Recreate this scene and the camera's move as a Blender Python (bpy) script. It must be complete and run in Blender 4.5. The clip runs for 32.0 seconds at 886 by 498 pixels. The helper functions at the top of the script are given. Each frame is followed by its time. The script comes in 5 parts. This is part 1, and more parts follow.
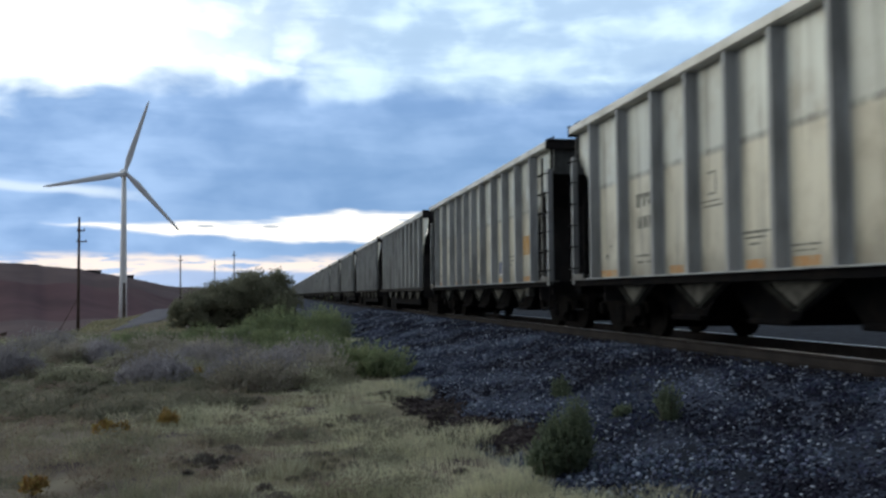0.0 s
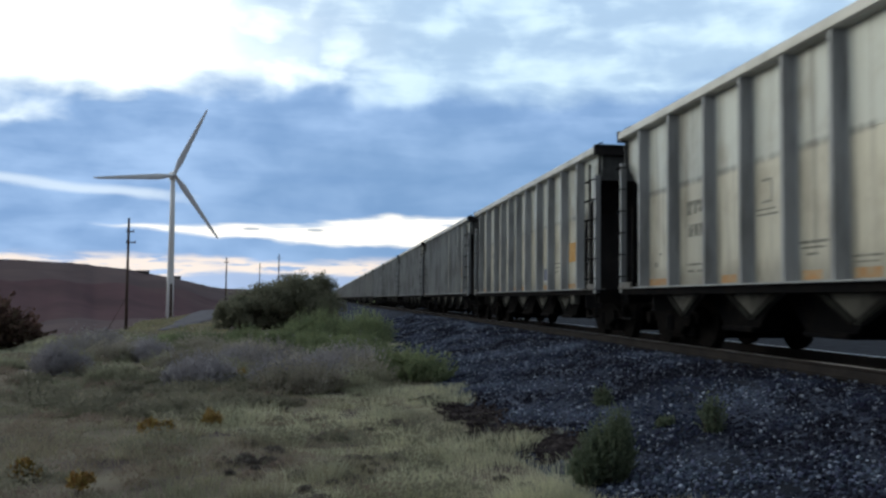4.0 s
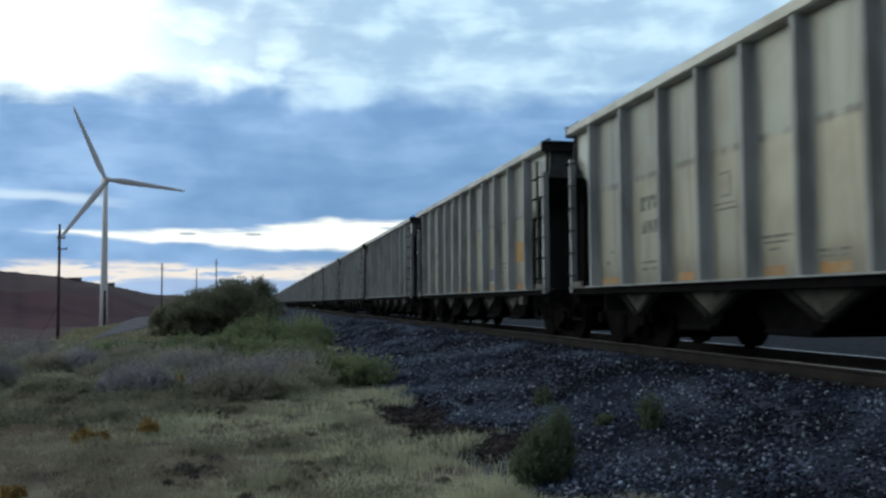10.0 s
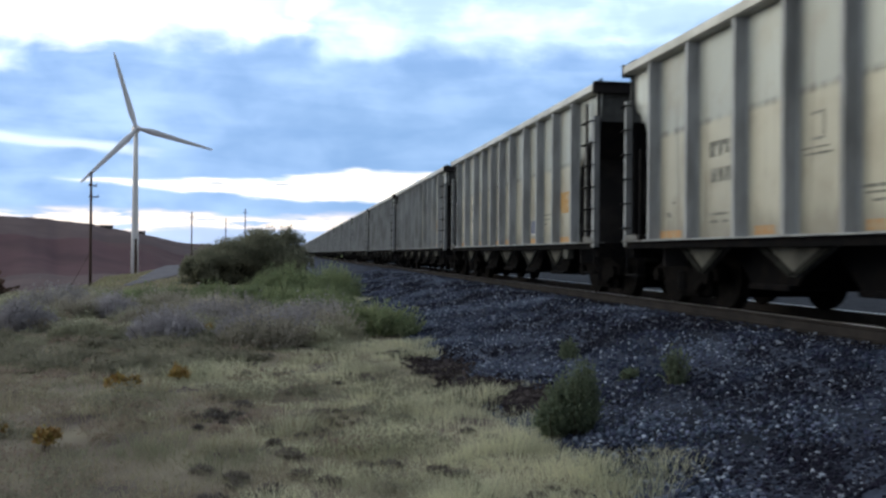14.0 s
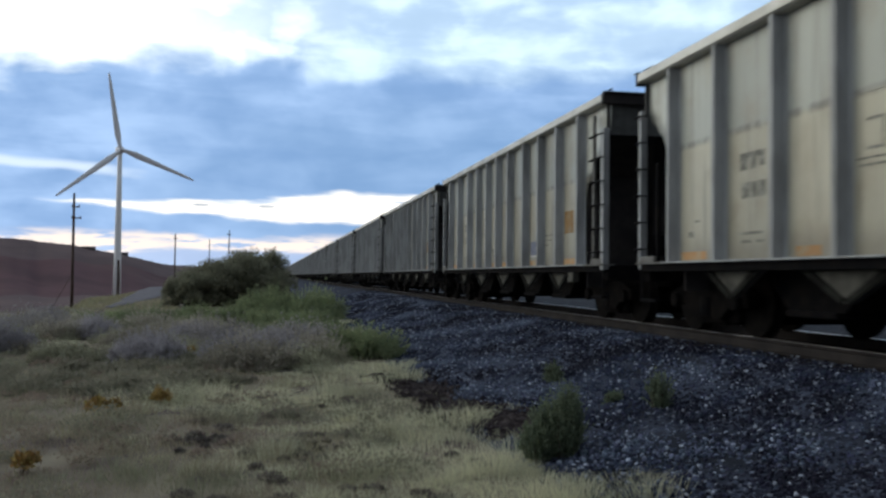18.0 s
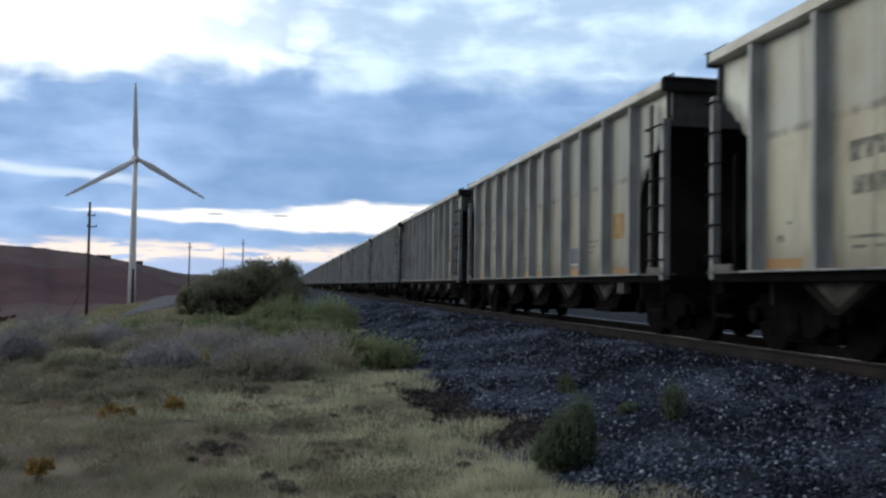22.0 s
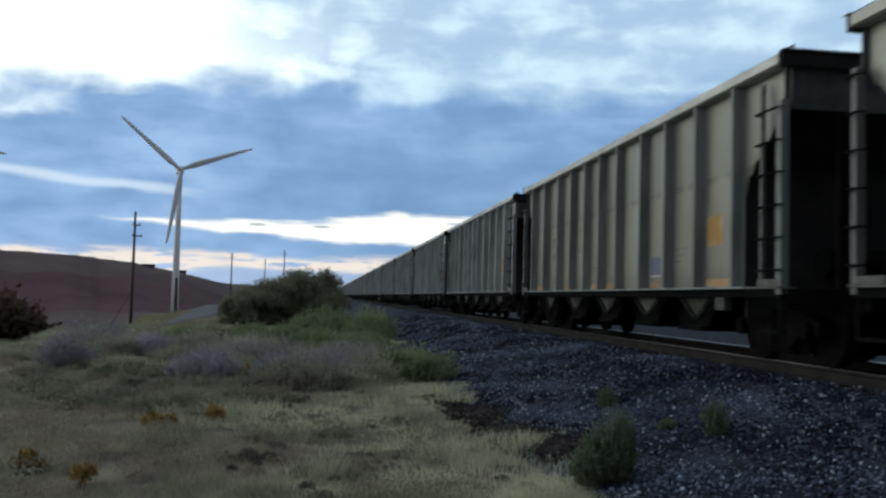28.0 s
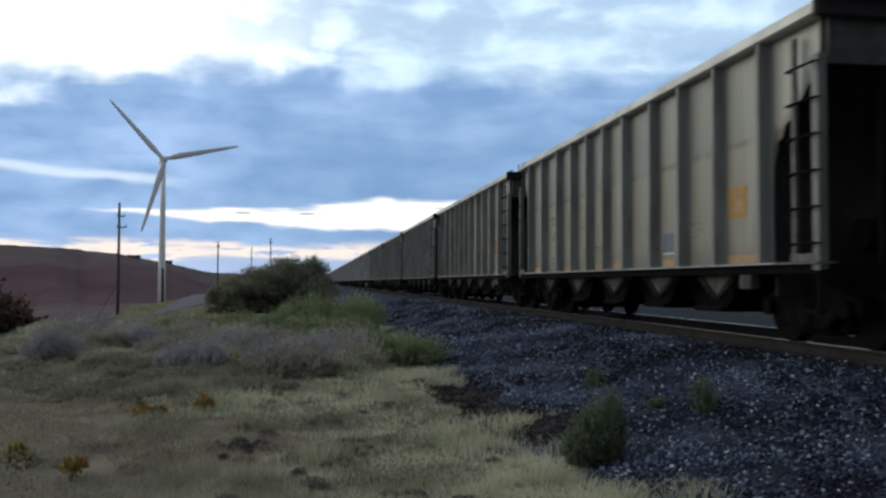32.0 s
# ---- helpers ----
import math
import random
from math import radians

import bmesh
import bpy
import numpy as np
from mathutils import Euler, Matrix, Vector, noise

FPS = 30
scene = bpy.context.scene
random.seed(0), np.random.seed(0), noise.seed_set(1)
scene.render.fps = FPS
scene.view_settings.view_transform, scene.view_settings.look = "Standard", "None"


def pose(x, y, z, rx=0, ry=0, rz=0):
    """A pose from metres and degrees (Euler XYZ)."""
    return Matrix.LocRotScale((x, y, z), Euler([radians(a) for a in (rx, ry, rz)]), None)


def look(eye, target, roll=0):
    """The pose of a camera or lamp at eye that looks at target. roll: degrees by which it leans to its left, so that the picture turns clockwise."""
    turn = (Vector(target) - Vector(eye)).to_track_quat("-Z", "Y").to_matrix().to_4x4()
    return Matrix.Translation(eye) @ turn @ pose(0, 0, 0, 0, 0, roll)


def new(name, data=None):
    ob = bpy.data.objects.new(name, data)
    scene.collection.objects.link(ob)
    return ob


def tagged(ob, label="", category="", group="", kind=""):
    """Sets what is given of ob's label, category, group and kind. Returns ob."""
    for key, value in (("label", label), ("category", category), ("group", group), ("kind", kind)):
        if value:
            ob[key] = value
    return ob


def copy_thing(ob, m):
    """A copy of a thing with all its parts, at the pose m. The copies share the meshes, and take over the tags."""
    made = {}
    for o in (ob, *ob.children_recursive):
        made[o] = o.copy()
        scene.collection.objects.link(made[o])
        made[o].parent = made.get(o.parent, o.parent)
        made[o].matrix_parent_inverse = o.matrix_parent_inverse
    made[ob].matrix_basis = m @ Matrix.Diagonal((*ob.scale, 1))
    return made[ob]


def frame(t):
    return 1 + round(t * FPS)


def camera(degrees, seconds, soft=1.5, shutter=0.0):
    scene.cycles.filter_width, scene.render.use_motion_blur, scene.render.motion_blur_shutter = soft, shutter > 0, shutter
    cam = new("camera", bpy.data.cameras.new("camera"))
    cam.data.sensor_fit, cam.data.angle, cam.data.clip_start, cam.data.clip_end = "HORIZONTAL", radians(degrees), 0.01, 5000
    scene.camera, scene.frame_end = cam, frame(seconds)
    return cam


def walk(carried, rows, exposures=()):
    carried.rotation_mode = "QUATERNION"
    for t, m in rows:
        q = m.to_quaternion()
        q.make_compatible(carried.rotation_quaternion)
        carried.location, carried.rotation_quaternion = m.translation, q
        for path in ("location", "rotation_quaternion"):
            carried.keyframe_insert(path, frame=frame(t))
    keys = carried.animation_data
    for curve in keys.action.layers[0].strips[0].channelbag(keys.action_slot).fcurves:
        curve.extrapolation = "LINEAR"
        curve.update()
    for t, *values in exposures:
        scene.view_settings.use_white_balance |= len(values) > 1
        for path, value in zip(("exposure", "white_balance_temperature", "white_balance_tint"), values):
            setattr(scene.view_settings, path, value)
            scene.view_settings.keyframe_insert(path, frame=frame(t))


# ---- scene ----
# One plan: the track runs along +Y at x = TRACK_X, the camera stands beside it near x = 0, y = 0.
EYE = (0.0, 0.0, 1.65)
TRACK_X, RAIL_Z = 7.075, 0.90
CAR_PITCH, BODY_LEN = 16.18, 14.68

# ---- camera ----
cam = camera(51.66, 32.0, soft=2.5, shutter=0.2)
# seconds, turn to the right of the track's line, tilt up and lean (degrees): the camera stands and turns by hand
AIM = [(0, 10.27, 2.79, -0.45), (0.5, 11.35, 2.89, -0.72), (1, 11.34, 2.82, -0.89), (1.5, 11.38, 2.82, -1.12), (2, 11.31, 2.80, -1.02), (2.5, 11.11, 2.77, -0.97), (3, 10.47, 2.95, -0.23), (3.5, 7.54, 3.18, 0.55), (5.5, 7.90, 3.08, 0.57), (6, 8.06, 3.09, 0.49), (6.5, 7.52, 3.36, 0.40), (7, 7.43, 3.61, 0.07), (7.5, 7.38, 3.51, -0.41), (8, 7.46, 3.40, -0.41), (8.5, 8.26, 3.27, -0.45), (9, 8.86, 3.38, -0.59), (9.5, 9.75, 3.49, -0.42), (10, 11.33, 3.31, -0.35), (10.5, 11.58, 2.74, -0.44), (11, 11.11, 1.46, -0.19), (11.5, 11.04, 0.39, 0.02), (12, 9.82, 0.94, -0.26), (12.5, 10.08, 0.83, 0.00), (13, 10.72, 0.82, 0.30), (13.5, 9.50, 0.53, 0.36), (15.5, 10.56, 0.11, 0.72), (16, 10.13, 2.21, -0.66), (16.5, 10.60, 2.90, -0.58), (17, 10.08, 2.29, -0.19), (17.5, 9.94, 2.03, 0.32), (18, 10.57, 1.75, 0.65), (18.5, 10.55, 1.99, 0.42), (19, 10.36, 2.49, 0.24), (19.5, 10.14, 2.26, 0.44), (20, 10.08, 2.25, 0.56), (20.5, 10.03, 2.11, 0.62), (21, 9.91, 2.13, 0.91), (21.5, 9.82, 2.23, 0.94), (22, 9.73, 2.36, 0.91), (22.5, 9.02, 2.33, 1.07), (23, 8.92, 2.34, 1.19), (23.5, 8.59, 2.41, 1.25), (24, 8.15, 2.50, 1.37), (24.5, 7.61, 2.48, 1.57), (25, 7.65, 2.40, 1.47), (25.5, 7.64, 2.47, 1.28), (27.5, 7.54, 3.05, 1.42), (28, 7.22, 3.06, 1.54), (28.5, 7.52, 3.03, 1.41), (29, 7.44, 3.10, 1.28), (29.5, 7.85, 2.99, 0.99), (30, 8.26, 3.10, 0.47), (30.5, 7.88, 3.08, 0.45), (31, 7.84, 2.45, 0.37), (31.5, 7.99, 2.04, 0.26), (32, 8.07, 2.09, 0.24)]


def aim(turn, tilt, lean):
    a, b = radians(turn), radians(tilt)
    way = Vector((math.sin(a) * math.cos(b), math.cos(a) * math.cos(b), math.sin(b)))
    return look(EYE, Vector(EYE) + way * 10, lean)


# seconds, stops and white balance: the clip's own slow changes of exposure
EXPOSURE = [(0, 0.18, 6370, 8), (3, 0.15, 6420, 8), (6, -0.04, 6150, 3), (9, -0.04, 6080, 1), (10, -0.01, 6110, 2), (11, 0.20, 6420, 8), (12, 0.58, 6460, 9), (13, 0.55, 6460, 9), (16, 0.52, 6460, 9), (17, 0.22, 6400, 8), (19, 0.29, 6460, 9),
            (21, 0.20, 6440, 9), (24, 0.08, 6370, 8), (28, -0.04, 6230, 4), (31, -0.06, 6180, 3), (32, 0.13, 6420, 8)]


# ---- world and sun ----
def sock(tree, value, target):
    if isinstance(value, bpy.types.NodeSocket):
        tree.links.new(value, target)
    else:
        target.default_value = value


def calc(tree, op, a, b=0.0, c=0.0, clamp=False):
    n = tree.nodes.new("ShaderNodeMath")
    n.operation, n.use_clamp = op, clamp
    for i, v in enumerate((a, b, c)):
        sock(tree, v, n.inputs[i])
    return n.outputs[0]


def ramp01(tree, x, lo, hi):
    n = tree.nodes.new("ShaderNodeMapRange")
    n.interpolation_type = "SMOOTHSTEP"
    sock(tree, x, n.inputs[0])
    n.inputs[1].default_value, n.inputs[2].default_value = lo, hi
    return n.outputs[0]


def blend(tree, fac, a, b, mode="MIX"):
    n = tree.nodes.new("ShaderNodeMix")
    n.data_type, n.blend_type = "RGBA", mode
    sock(tree, fac, n.inputs[0])
    for v, i in ((a, 6), (b, 7)):
        sock(tree, (*v, 1) if isinstance(v, tuple) and len(v) == 3 else v, n.inputs[i])
    return n.outputs[2]


def xyz(tree, x, y, z):
    n = tree.nodes.new("ShaderNodeCombineXYZ")
    for i, v in enumerate((x, y, z)):
        sock(tree, v, n.inputs[i])
    return n.outputs[0]


def noise_tex(tree, vec, scale, detail=6.0, rough=0.55, distort=0.0):
    n = tree.nodes.new("ShaderNodeTexNoise")
    if vec is not None:
        tree.links.new(vec, n.inputs["Vector"])
    n.inputs["Scale"].default_value, n.inputs["Detail"].default_value = scale, detail
    n.inputs["Roughness"].default_value, n.inputs["Distortion"].default_value = rough, distort
    return n.outputs[0]


SUN_AZ, SUN_EL = -52.0, 14.0
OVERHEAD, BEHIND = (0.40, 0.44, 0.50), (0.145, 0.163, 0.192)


def make_world():
    world = bpy.data.worlds.new("dusk_sky")
    scene.world = world
    world.use_nodes = True
    t = world.node_tree
    t.nodes.clear()
    co = t.nodes.new("ShaderNodeTexCoord").outputs["Generated"]
    sep = t.nodes.new("ShaderNodeSeparateXYZ")
    t.links.new(co, sep.inputs[0])
    x, y, z = sep.outputs
    az = calc(t, "MULTIPLY", calc(t, "ARCTAN2", x, y), 57.2958)
    el = calc(t, "MULTIPLY", calc(t, "ARCSINE", z), 57.2958)
    low = xyz(t, calc(t, "MULTIPLY", az, 0.10), calc(t, "MULTIPLY", el, 0.17), 3.1)
    thin = xyz(t, calc(t, "MULTIPLY", az, 0.07), calc(t, "MULTIPLY", el, 0.38), 7.7)
    big = noise_tex(t, low, 1.0, 6, 0.48, 0.2)
    fine = noise_tex(t, low, 3.0, 4, 0.44, 0.25)
    streak = noise_tex(t, thin, 1.5, 5, 0.5, 0.4)
    bigc = calc(t, "SUBTRACT", big, 0.5)
    streakc = calc(t, "SUBTRACT", streak, 0.5)
    finec = calc(t, "SUBTRACT", fine, 0.5)
    # heights and bearings, frayed by the cloud noise
    elw = calc(t, "ADD", el, calc(t, "ADD", calc(t, "MULTIPLY", bigc, 6.0), calc(t, "MULTIPLY", finec, 3.0)))
    els = calc(t, "ADD", el, calc(t, "ADD", calc(t, "MULTIPLY", streakc, 1.7), calc(t, "MULTIPLY", finec, 0.7)))
    azw = calc(t, "ADD", az, calc(t, "ADD", calc(t, "MULTIPLY", bigc, 16.0), calc(t, "MULTIPLY", streakc, 14.0)))

    clear = t.nodes.new("ShaderNodeTexSky")
    clear.sky_type, clear.sun_disc = "NISHITA", False
    clear.sun_elevation, clear.sun_rotation = radians(SUN_EL), radians(SUN_AZ)
    clear_col = blend(t, 1.0, clear.outputs[0], (0.055, 0.06, 0.07), "MULTIPLY")

    # slate-blue cloud deck with lighter and darker folds
    fold = calc(t, "ADD", calc(t, "MULTIPLY", streak, 0.6), calc(t, "MULTIPLY", fine, 0.5))
    deck = blend(t, ramp01(t, fold, 0.34, 0.82), (0.222, 0.366, 0.63), (0.43, 0.605, 0.90))
    dim = calc(t, "MULTIPLY", ramp01(t, elw, 13.5, 7.0), ramp01(t, azw, -9.0, 5.0))
    deck = blend(t, calc(t, "MULTIPLY", dim, 0.5), deck, (0.165, 0.30, 0.52))
    # the high broken cloud, brightest towards the sun
    high = ramp01(t, calc(t, "ADD", elw, calc(t, "MULTIPLY", ramp01(t, azw, -8.0, -15.0), 1.8)), 11.6, 13.8)
    side = ramp01(t, calc(t, "ADD", az, calc(t, "MULTIPLY", bigc, 14.0)), 7.0, -11.0)
    tex = ramp01(t, calc(t, "ADD", calc(t, "MULTIPLY", fine, 0.75), calc(t, "MULTIPLY", streak, 0.5)), 0.52, 0.80)
    mottle = calc(t, "ADD", calc(t, "MULTIPLY", tex, 0.60), 0.42)
    lit = calc(t, "MULTIPLY", high, calc(t, "MAXIMUM", calc(t, "MULTIPLY", side, 0.97), mottle))
    lit_col = blend(t, side, (0.72, 0.90, 1.02), (1.25, 1.32, 1.28))
    sky = blend(t, lit, deck, lit_col)
    # thin pale band low in the deck
    band = calc(t, "SUBTRACT", calc(t, "ADD", calc(t, "MULTIPLY", calc(t, "ADD", els, el), 0.5), calc(t, "MULTIPLY", az, 0.065)), 5.42)
    band = calc(t, "MULTIPLY", ramp01(t, calc(t, "ABSOLUTE", band), 0.45, 0.06), ramp01(t, azw, -5.5, -11.0))
    sky = blend(t, calc(t, "MULTIPLY", band, 0.7), sky, (0.78, 0.88, 1.0))
    # bright gap over the horizon
    lower = calc(t, "SUBTRACT", els, calc(t, "MULTIPLY_ADD", az, -0.062, 3.45))
    upper = calc(t, "SUBTRACT", els, calc(t, "MULTIPLY_ADD", az, 0.03, 4.72))
    gap = calc(t, "MULTIPLY", ramp01(t, lower, -0.18, 0.22), ramp01(t, upper, 0.22, -0.18))
    gap = calc(t, "MULTIPLY", gap, ramp01(t, azw, -13.0, -8.0))
    wisp = noise_tex(t, xyz(t, calc(t, "MULTIPLY", az, 0.16), calc(t, "MULTIPLY", el, 1.5), 1.3), 1.0, 5, 0.55, 0.3)
    gap = calc(t, "MULTIPLY", gap, calc(t, "SUBTRACT", 1.0, calc(t, "MULTIPLY", ramp01(t, wisp, 0.58, 0.68), 0.75)))
    sky = blend(t, gap, sky, (1.2, 1.14, 1.04))
    # two small dark lens clouds in the gap
    for a0 in (-4.3, -0.4):
        dx = calc(t, "MULTIPLY", calc(t, "SUBTRACT", az, a0), 1.7)
        dy = calc(t, "MULTIPLY", calc(t, "SUBTRACT", el, 4.2), 11.0)
        lens = ramp01(t, calc(t, "ADD", calc(t, "MULTIPLY", dx, dx), calc(t, "MULTIPLY", dy, dy)), 1.3, 0.4)
        sky = blend(t, calc(t, "MULTIPLY", lens, 0.75), sky, (0.30, 0.36, 0.46))
    # warm streaks and pale haze right over the horizon
    glow = ramp01(t, els, 2.9, 1.4)
    sky = blend(t, calc(t, "MULTIPLY", glow, 0.6), sky, (0.50, 0.58, 0.78))
    warm = calc(t, "MULTIPLY", ramp01(t, calc(t, "ABSOLUTE", calc(t, "SUBTRACT", els, 2.05)), 0.62, 0.15), calc(t, "MULTIPLY", ramp01(t, streak, 0.43, 0.54), ramp01(t, noise_tex(t, xyz(t, calc(t, "MULTIPLY", az, 0.35), calc(t, "MULTIPLY", el, 2.6), 5.0), 1.0, 5, 0.6, 0.3), 0.36, 0.5)))
    sky = blend(t, calc(t, "MULTIPLY", warm, 0.85), sky, (1.08, 0.90, 0.76))
    # breaks through which the clear sky shows
    hole = calc(t, "MULTIPLY", ramp01(t, big, 0.60, 0.72), ramp01(t, el, 16.0, 30.0))
    sky = blend(t, calc(t, "MULTIPLY", hole, 0.6), sky, clear_col)
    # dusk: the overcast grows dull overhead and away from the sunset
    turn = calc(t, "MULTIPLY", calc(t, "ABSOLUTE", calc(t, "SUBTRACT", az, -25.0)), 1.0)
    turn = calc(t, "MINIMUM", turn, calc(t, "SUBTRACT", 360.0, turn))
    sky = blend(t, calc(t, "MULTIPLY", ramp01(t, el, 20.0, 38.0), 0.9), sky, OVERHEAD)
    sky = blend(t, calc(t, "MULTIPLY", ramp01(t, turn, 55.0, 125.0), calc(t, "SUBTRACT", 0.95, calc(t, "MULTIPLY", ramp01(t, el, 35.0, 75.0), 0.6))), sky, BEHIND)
    # sunset glow low beyond the left of the view
    rosy = calc(t, "MULTIPLY", ramp01(t, calc(t, "ABSOLUTE", calc(t, "SUBTRACT", az, SUN_AZ)), 34.0, 14.0), ramp01(t, el, 17.0, 7.0))
    sky = blend(t, calc(t, "MULTIPLY", rosy, 0.7), sky, (1.12, 1.0, 0.78))
    ground = ramp01(t, el, -0.5, -3.0)
    sky = blend(t, ground, sky, (0.05, 0.05, 0.05))
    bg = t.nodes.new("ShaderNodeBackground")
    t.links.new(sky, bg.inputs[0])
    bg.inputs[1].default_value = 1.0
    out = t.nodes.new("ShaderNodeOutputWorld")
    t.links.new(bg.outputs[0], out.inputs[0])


make_world()
sun = new("sun", bpy.data.lights.new("sun", "SUN"))
sun.data.energy, sun.data.angle, sun.data.color = 0.30, radians(40), (1.0, 0.86, 0.66)
sun.matrix_world = look((0, 0, 50), Vector((0, 0, 50)) - Vector((math.sin(radians(SUN_AZ)) * math.cos(radians(SUN_EL)), math.cos(radians(SUN_AZ)) * math.cos(radians(SUN_EL)), math.sin(radians(SUN_EL)))))


# ---- materials ----
def material(name, colour, rough=0.8, metal=0.0, second=None, scale=4.0, detail=6.0, lo=0.35, hi=0.65, bump=0.0, bump_scale=30.0,
             vary=0.0, island=0.0, third=None, third_scale=0.7, third_lo=0.5, third_hi=0.65, stretch=(1, 1, 1), spec=0.5, glint=None, thin=0.0):
    m = bpy.data.materials.new(name)
    m.use_nodes = True
    t = m.node_tree
    b = t.nodes["Principled BSDF"]
    co = t.nodes.new("ShaderNodeTexCoord").outputs["Object"]
    mp = t.nodes.new("ShaderNodeMapping")
    t.links.new(co, mp.inputs[0])
    mp.inputs["Scale"].default_value = stretch
    vec = mp.outputs[0]
    info = t.nodes.new("ShaderNodeObjectInfo").outputs["Random"]
    if vary:
        off = t.nodes.new("ShaderNodeVectorMath")
        off.operation = "ADD"
        t.links.new(vec, off.inputs[0])
        t.links.new(xyz(t, calc(t, "MULTIPLY", info, 37.0), calc(t, "MULTIPLY", info, 11.0), 0.0), off.inputs[1])
        vec = off.outputs[0]
    col = (*colour, 1)
    if second:
        col = blend(t, ramp01(t, noise_tex(t, vec, scale, detail), lo, hi), colour, second)
    if third:
        col = blend(t, ramp01(t, noise_tex(t, vec, third_scale, 5), third_lo, third_hi), col, third)
    if island:
        rnd = t.nodes.new("ShaderNodeNewGeometry").outputs["Random Per Island"]
        hsv = t.nodes.new("ShaderNodeHueSaturation")
        sock(t, col, hsv.inputs["Color"])
        t.links.new(calc(t, "ADD", calc(t, "MULTIPLY", rnd, 2 * island), 1.0 - island), hsv.inputs["Value"])
        t.links.new(calc(t, "ADD", calc(t, "MULTIPLY", calc(t, "FRACT", calc(t, "MULTIPLY", rnd, 7.3)), 0.05), 0.475), hsv.inputs["Hue"])
        col = hsv.outputs[0]
    if glint:
        rnd = t.nodes.new("ShaderNodeNewGeometry").outputs["Random Per Island"]
        col = blend(t, calc(t, "POWER", rnd, 14.0), col, glint)
    if vary:
        hsv = t.nodes.new("ShaderNodeHueSaturation")
        sock(t, col, hsv.inputs["Color"])
        t.links.new(calc(t, "ADD", calc(t, "MULTIPLY", info, 2 * vary), 1.0 - vary), hsv.inputs["Value"])
        col = hsv.outputs[0]
    sock(t, col, b.inputs["Base Color"])
    b.inputs["Roughness"].default_value, b.inputs["Metallic"].default_value = rough, metal
    b.inputs["Specular IOR Level"].default_value = min(spec, 0.06) if rough >= 0.85 else spec
    if bump:
        n = t.nodes.new("ShaderNodeBump")
        n.inputs["Strength"].default_value, n.inputs["Distance"].default_value = bump, 0.02
        t.links.new(noise_tex(t, vec, bump_scale, 5), n.inputs["Height"])
        t.links.new(n.outputs[0], b.inputs["Normal"])
    if thin:
        # leaves and blades let part of the light through
        leaf = t.nodes.new("ShaderNodeBsdfTranslucent")
        sock(t, col, leaf.inputs[0])
        mix = t.nodes.new("ShaderNodeMixShader")
        mix.inputs[0].default_value = thin
        t.links.new(b.outputs[0], mix.inputs[1])
        t.links.new(leaf.outputs[0], mix.inputs[2])
        t.links.new(mix.outputs[0], t.nodes["Material Output"].inputs[0])
    return m


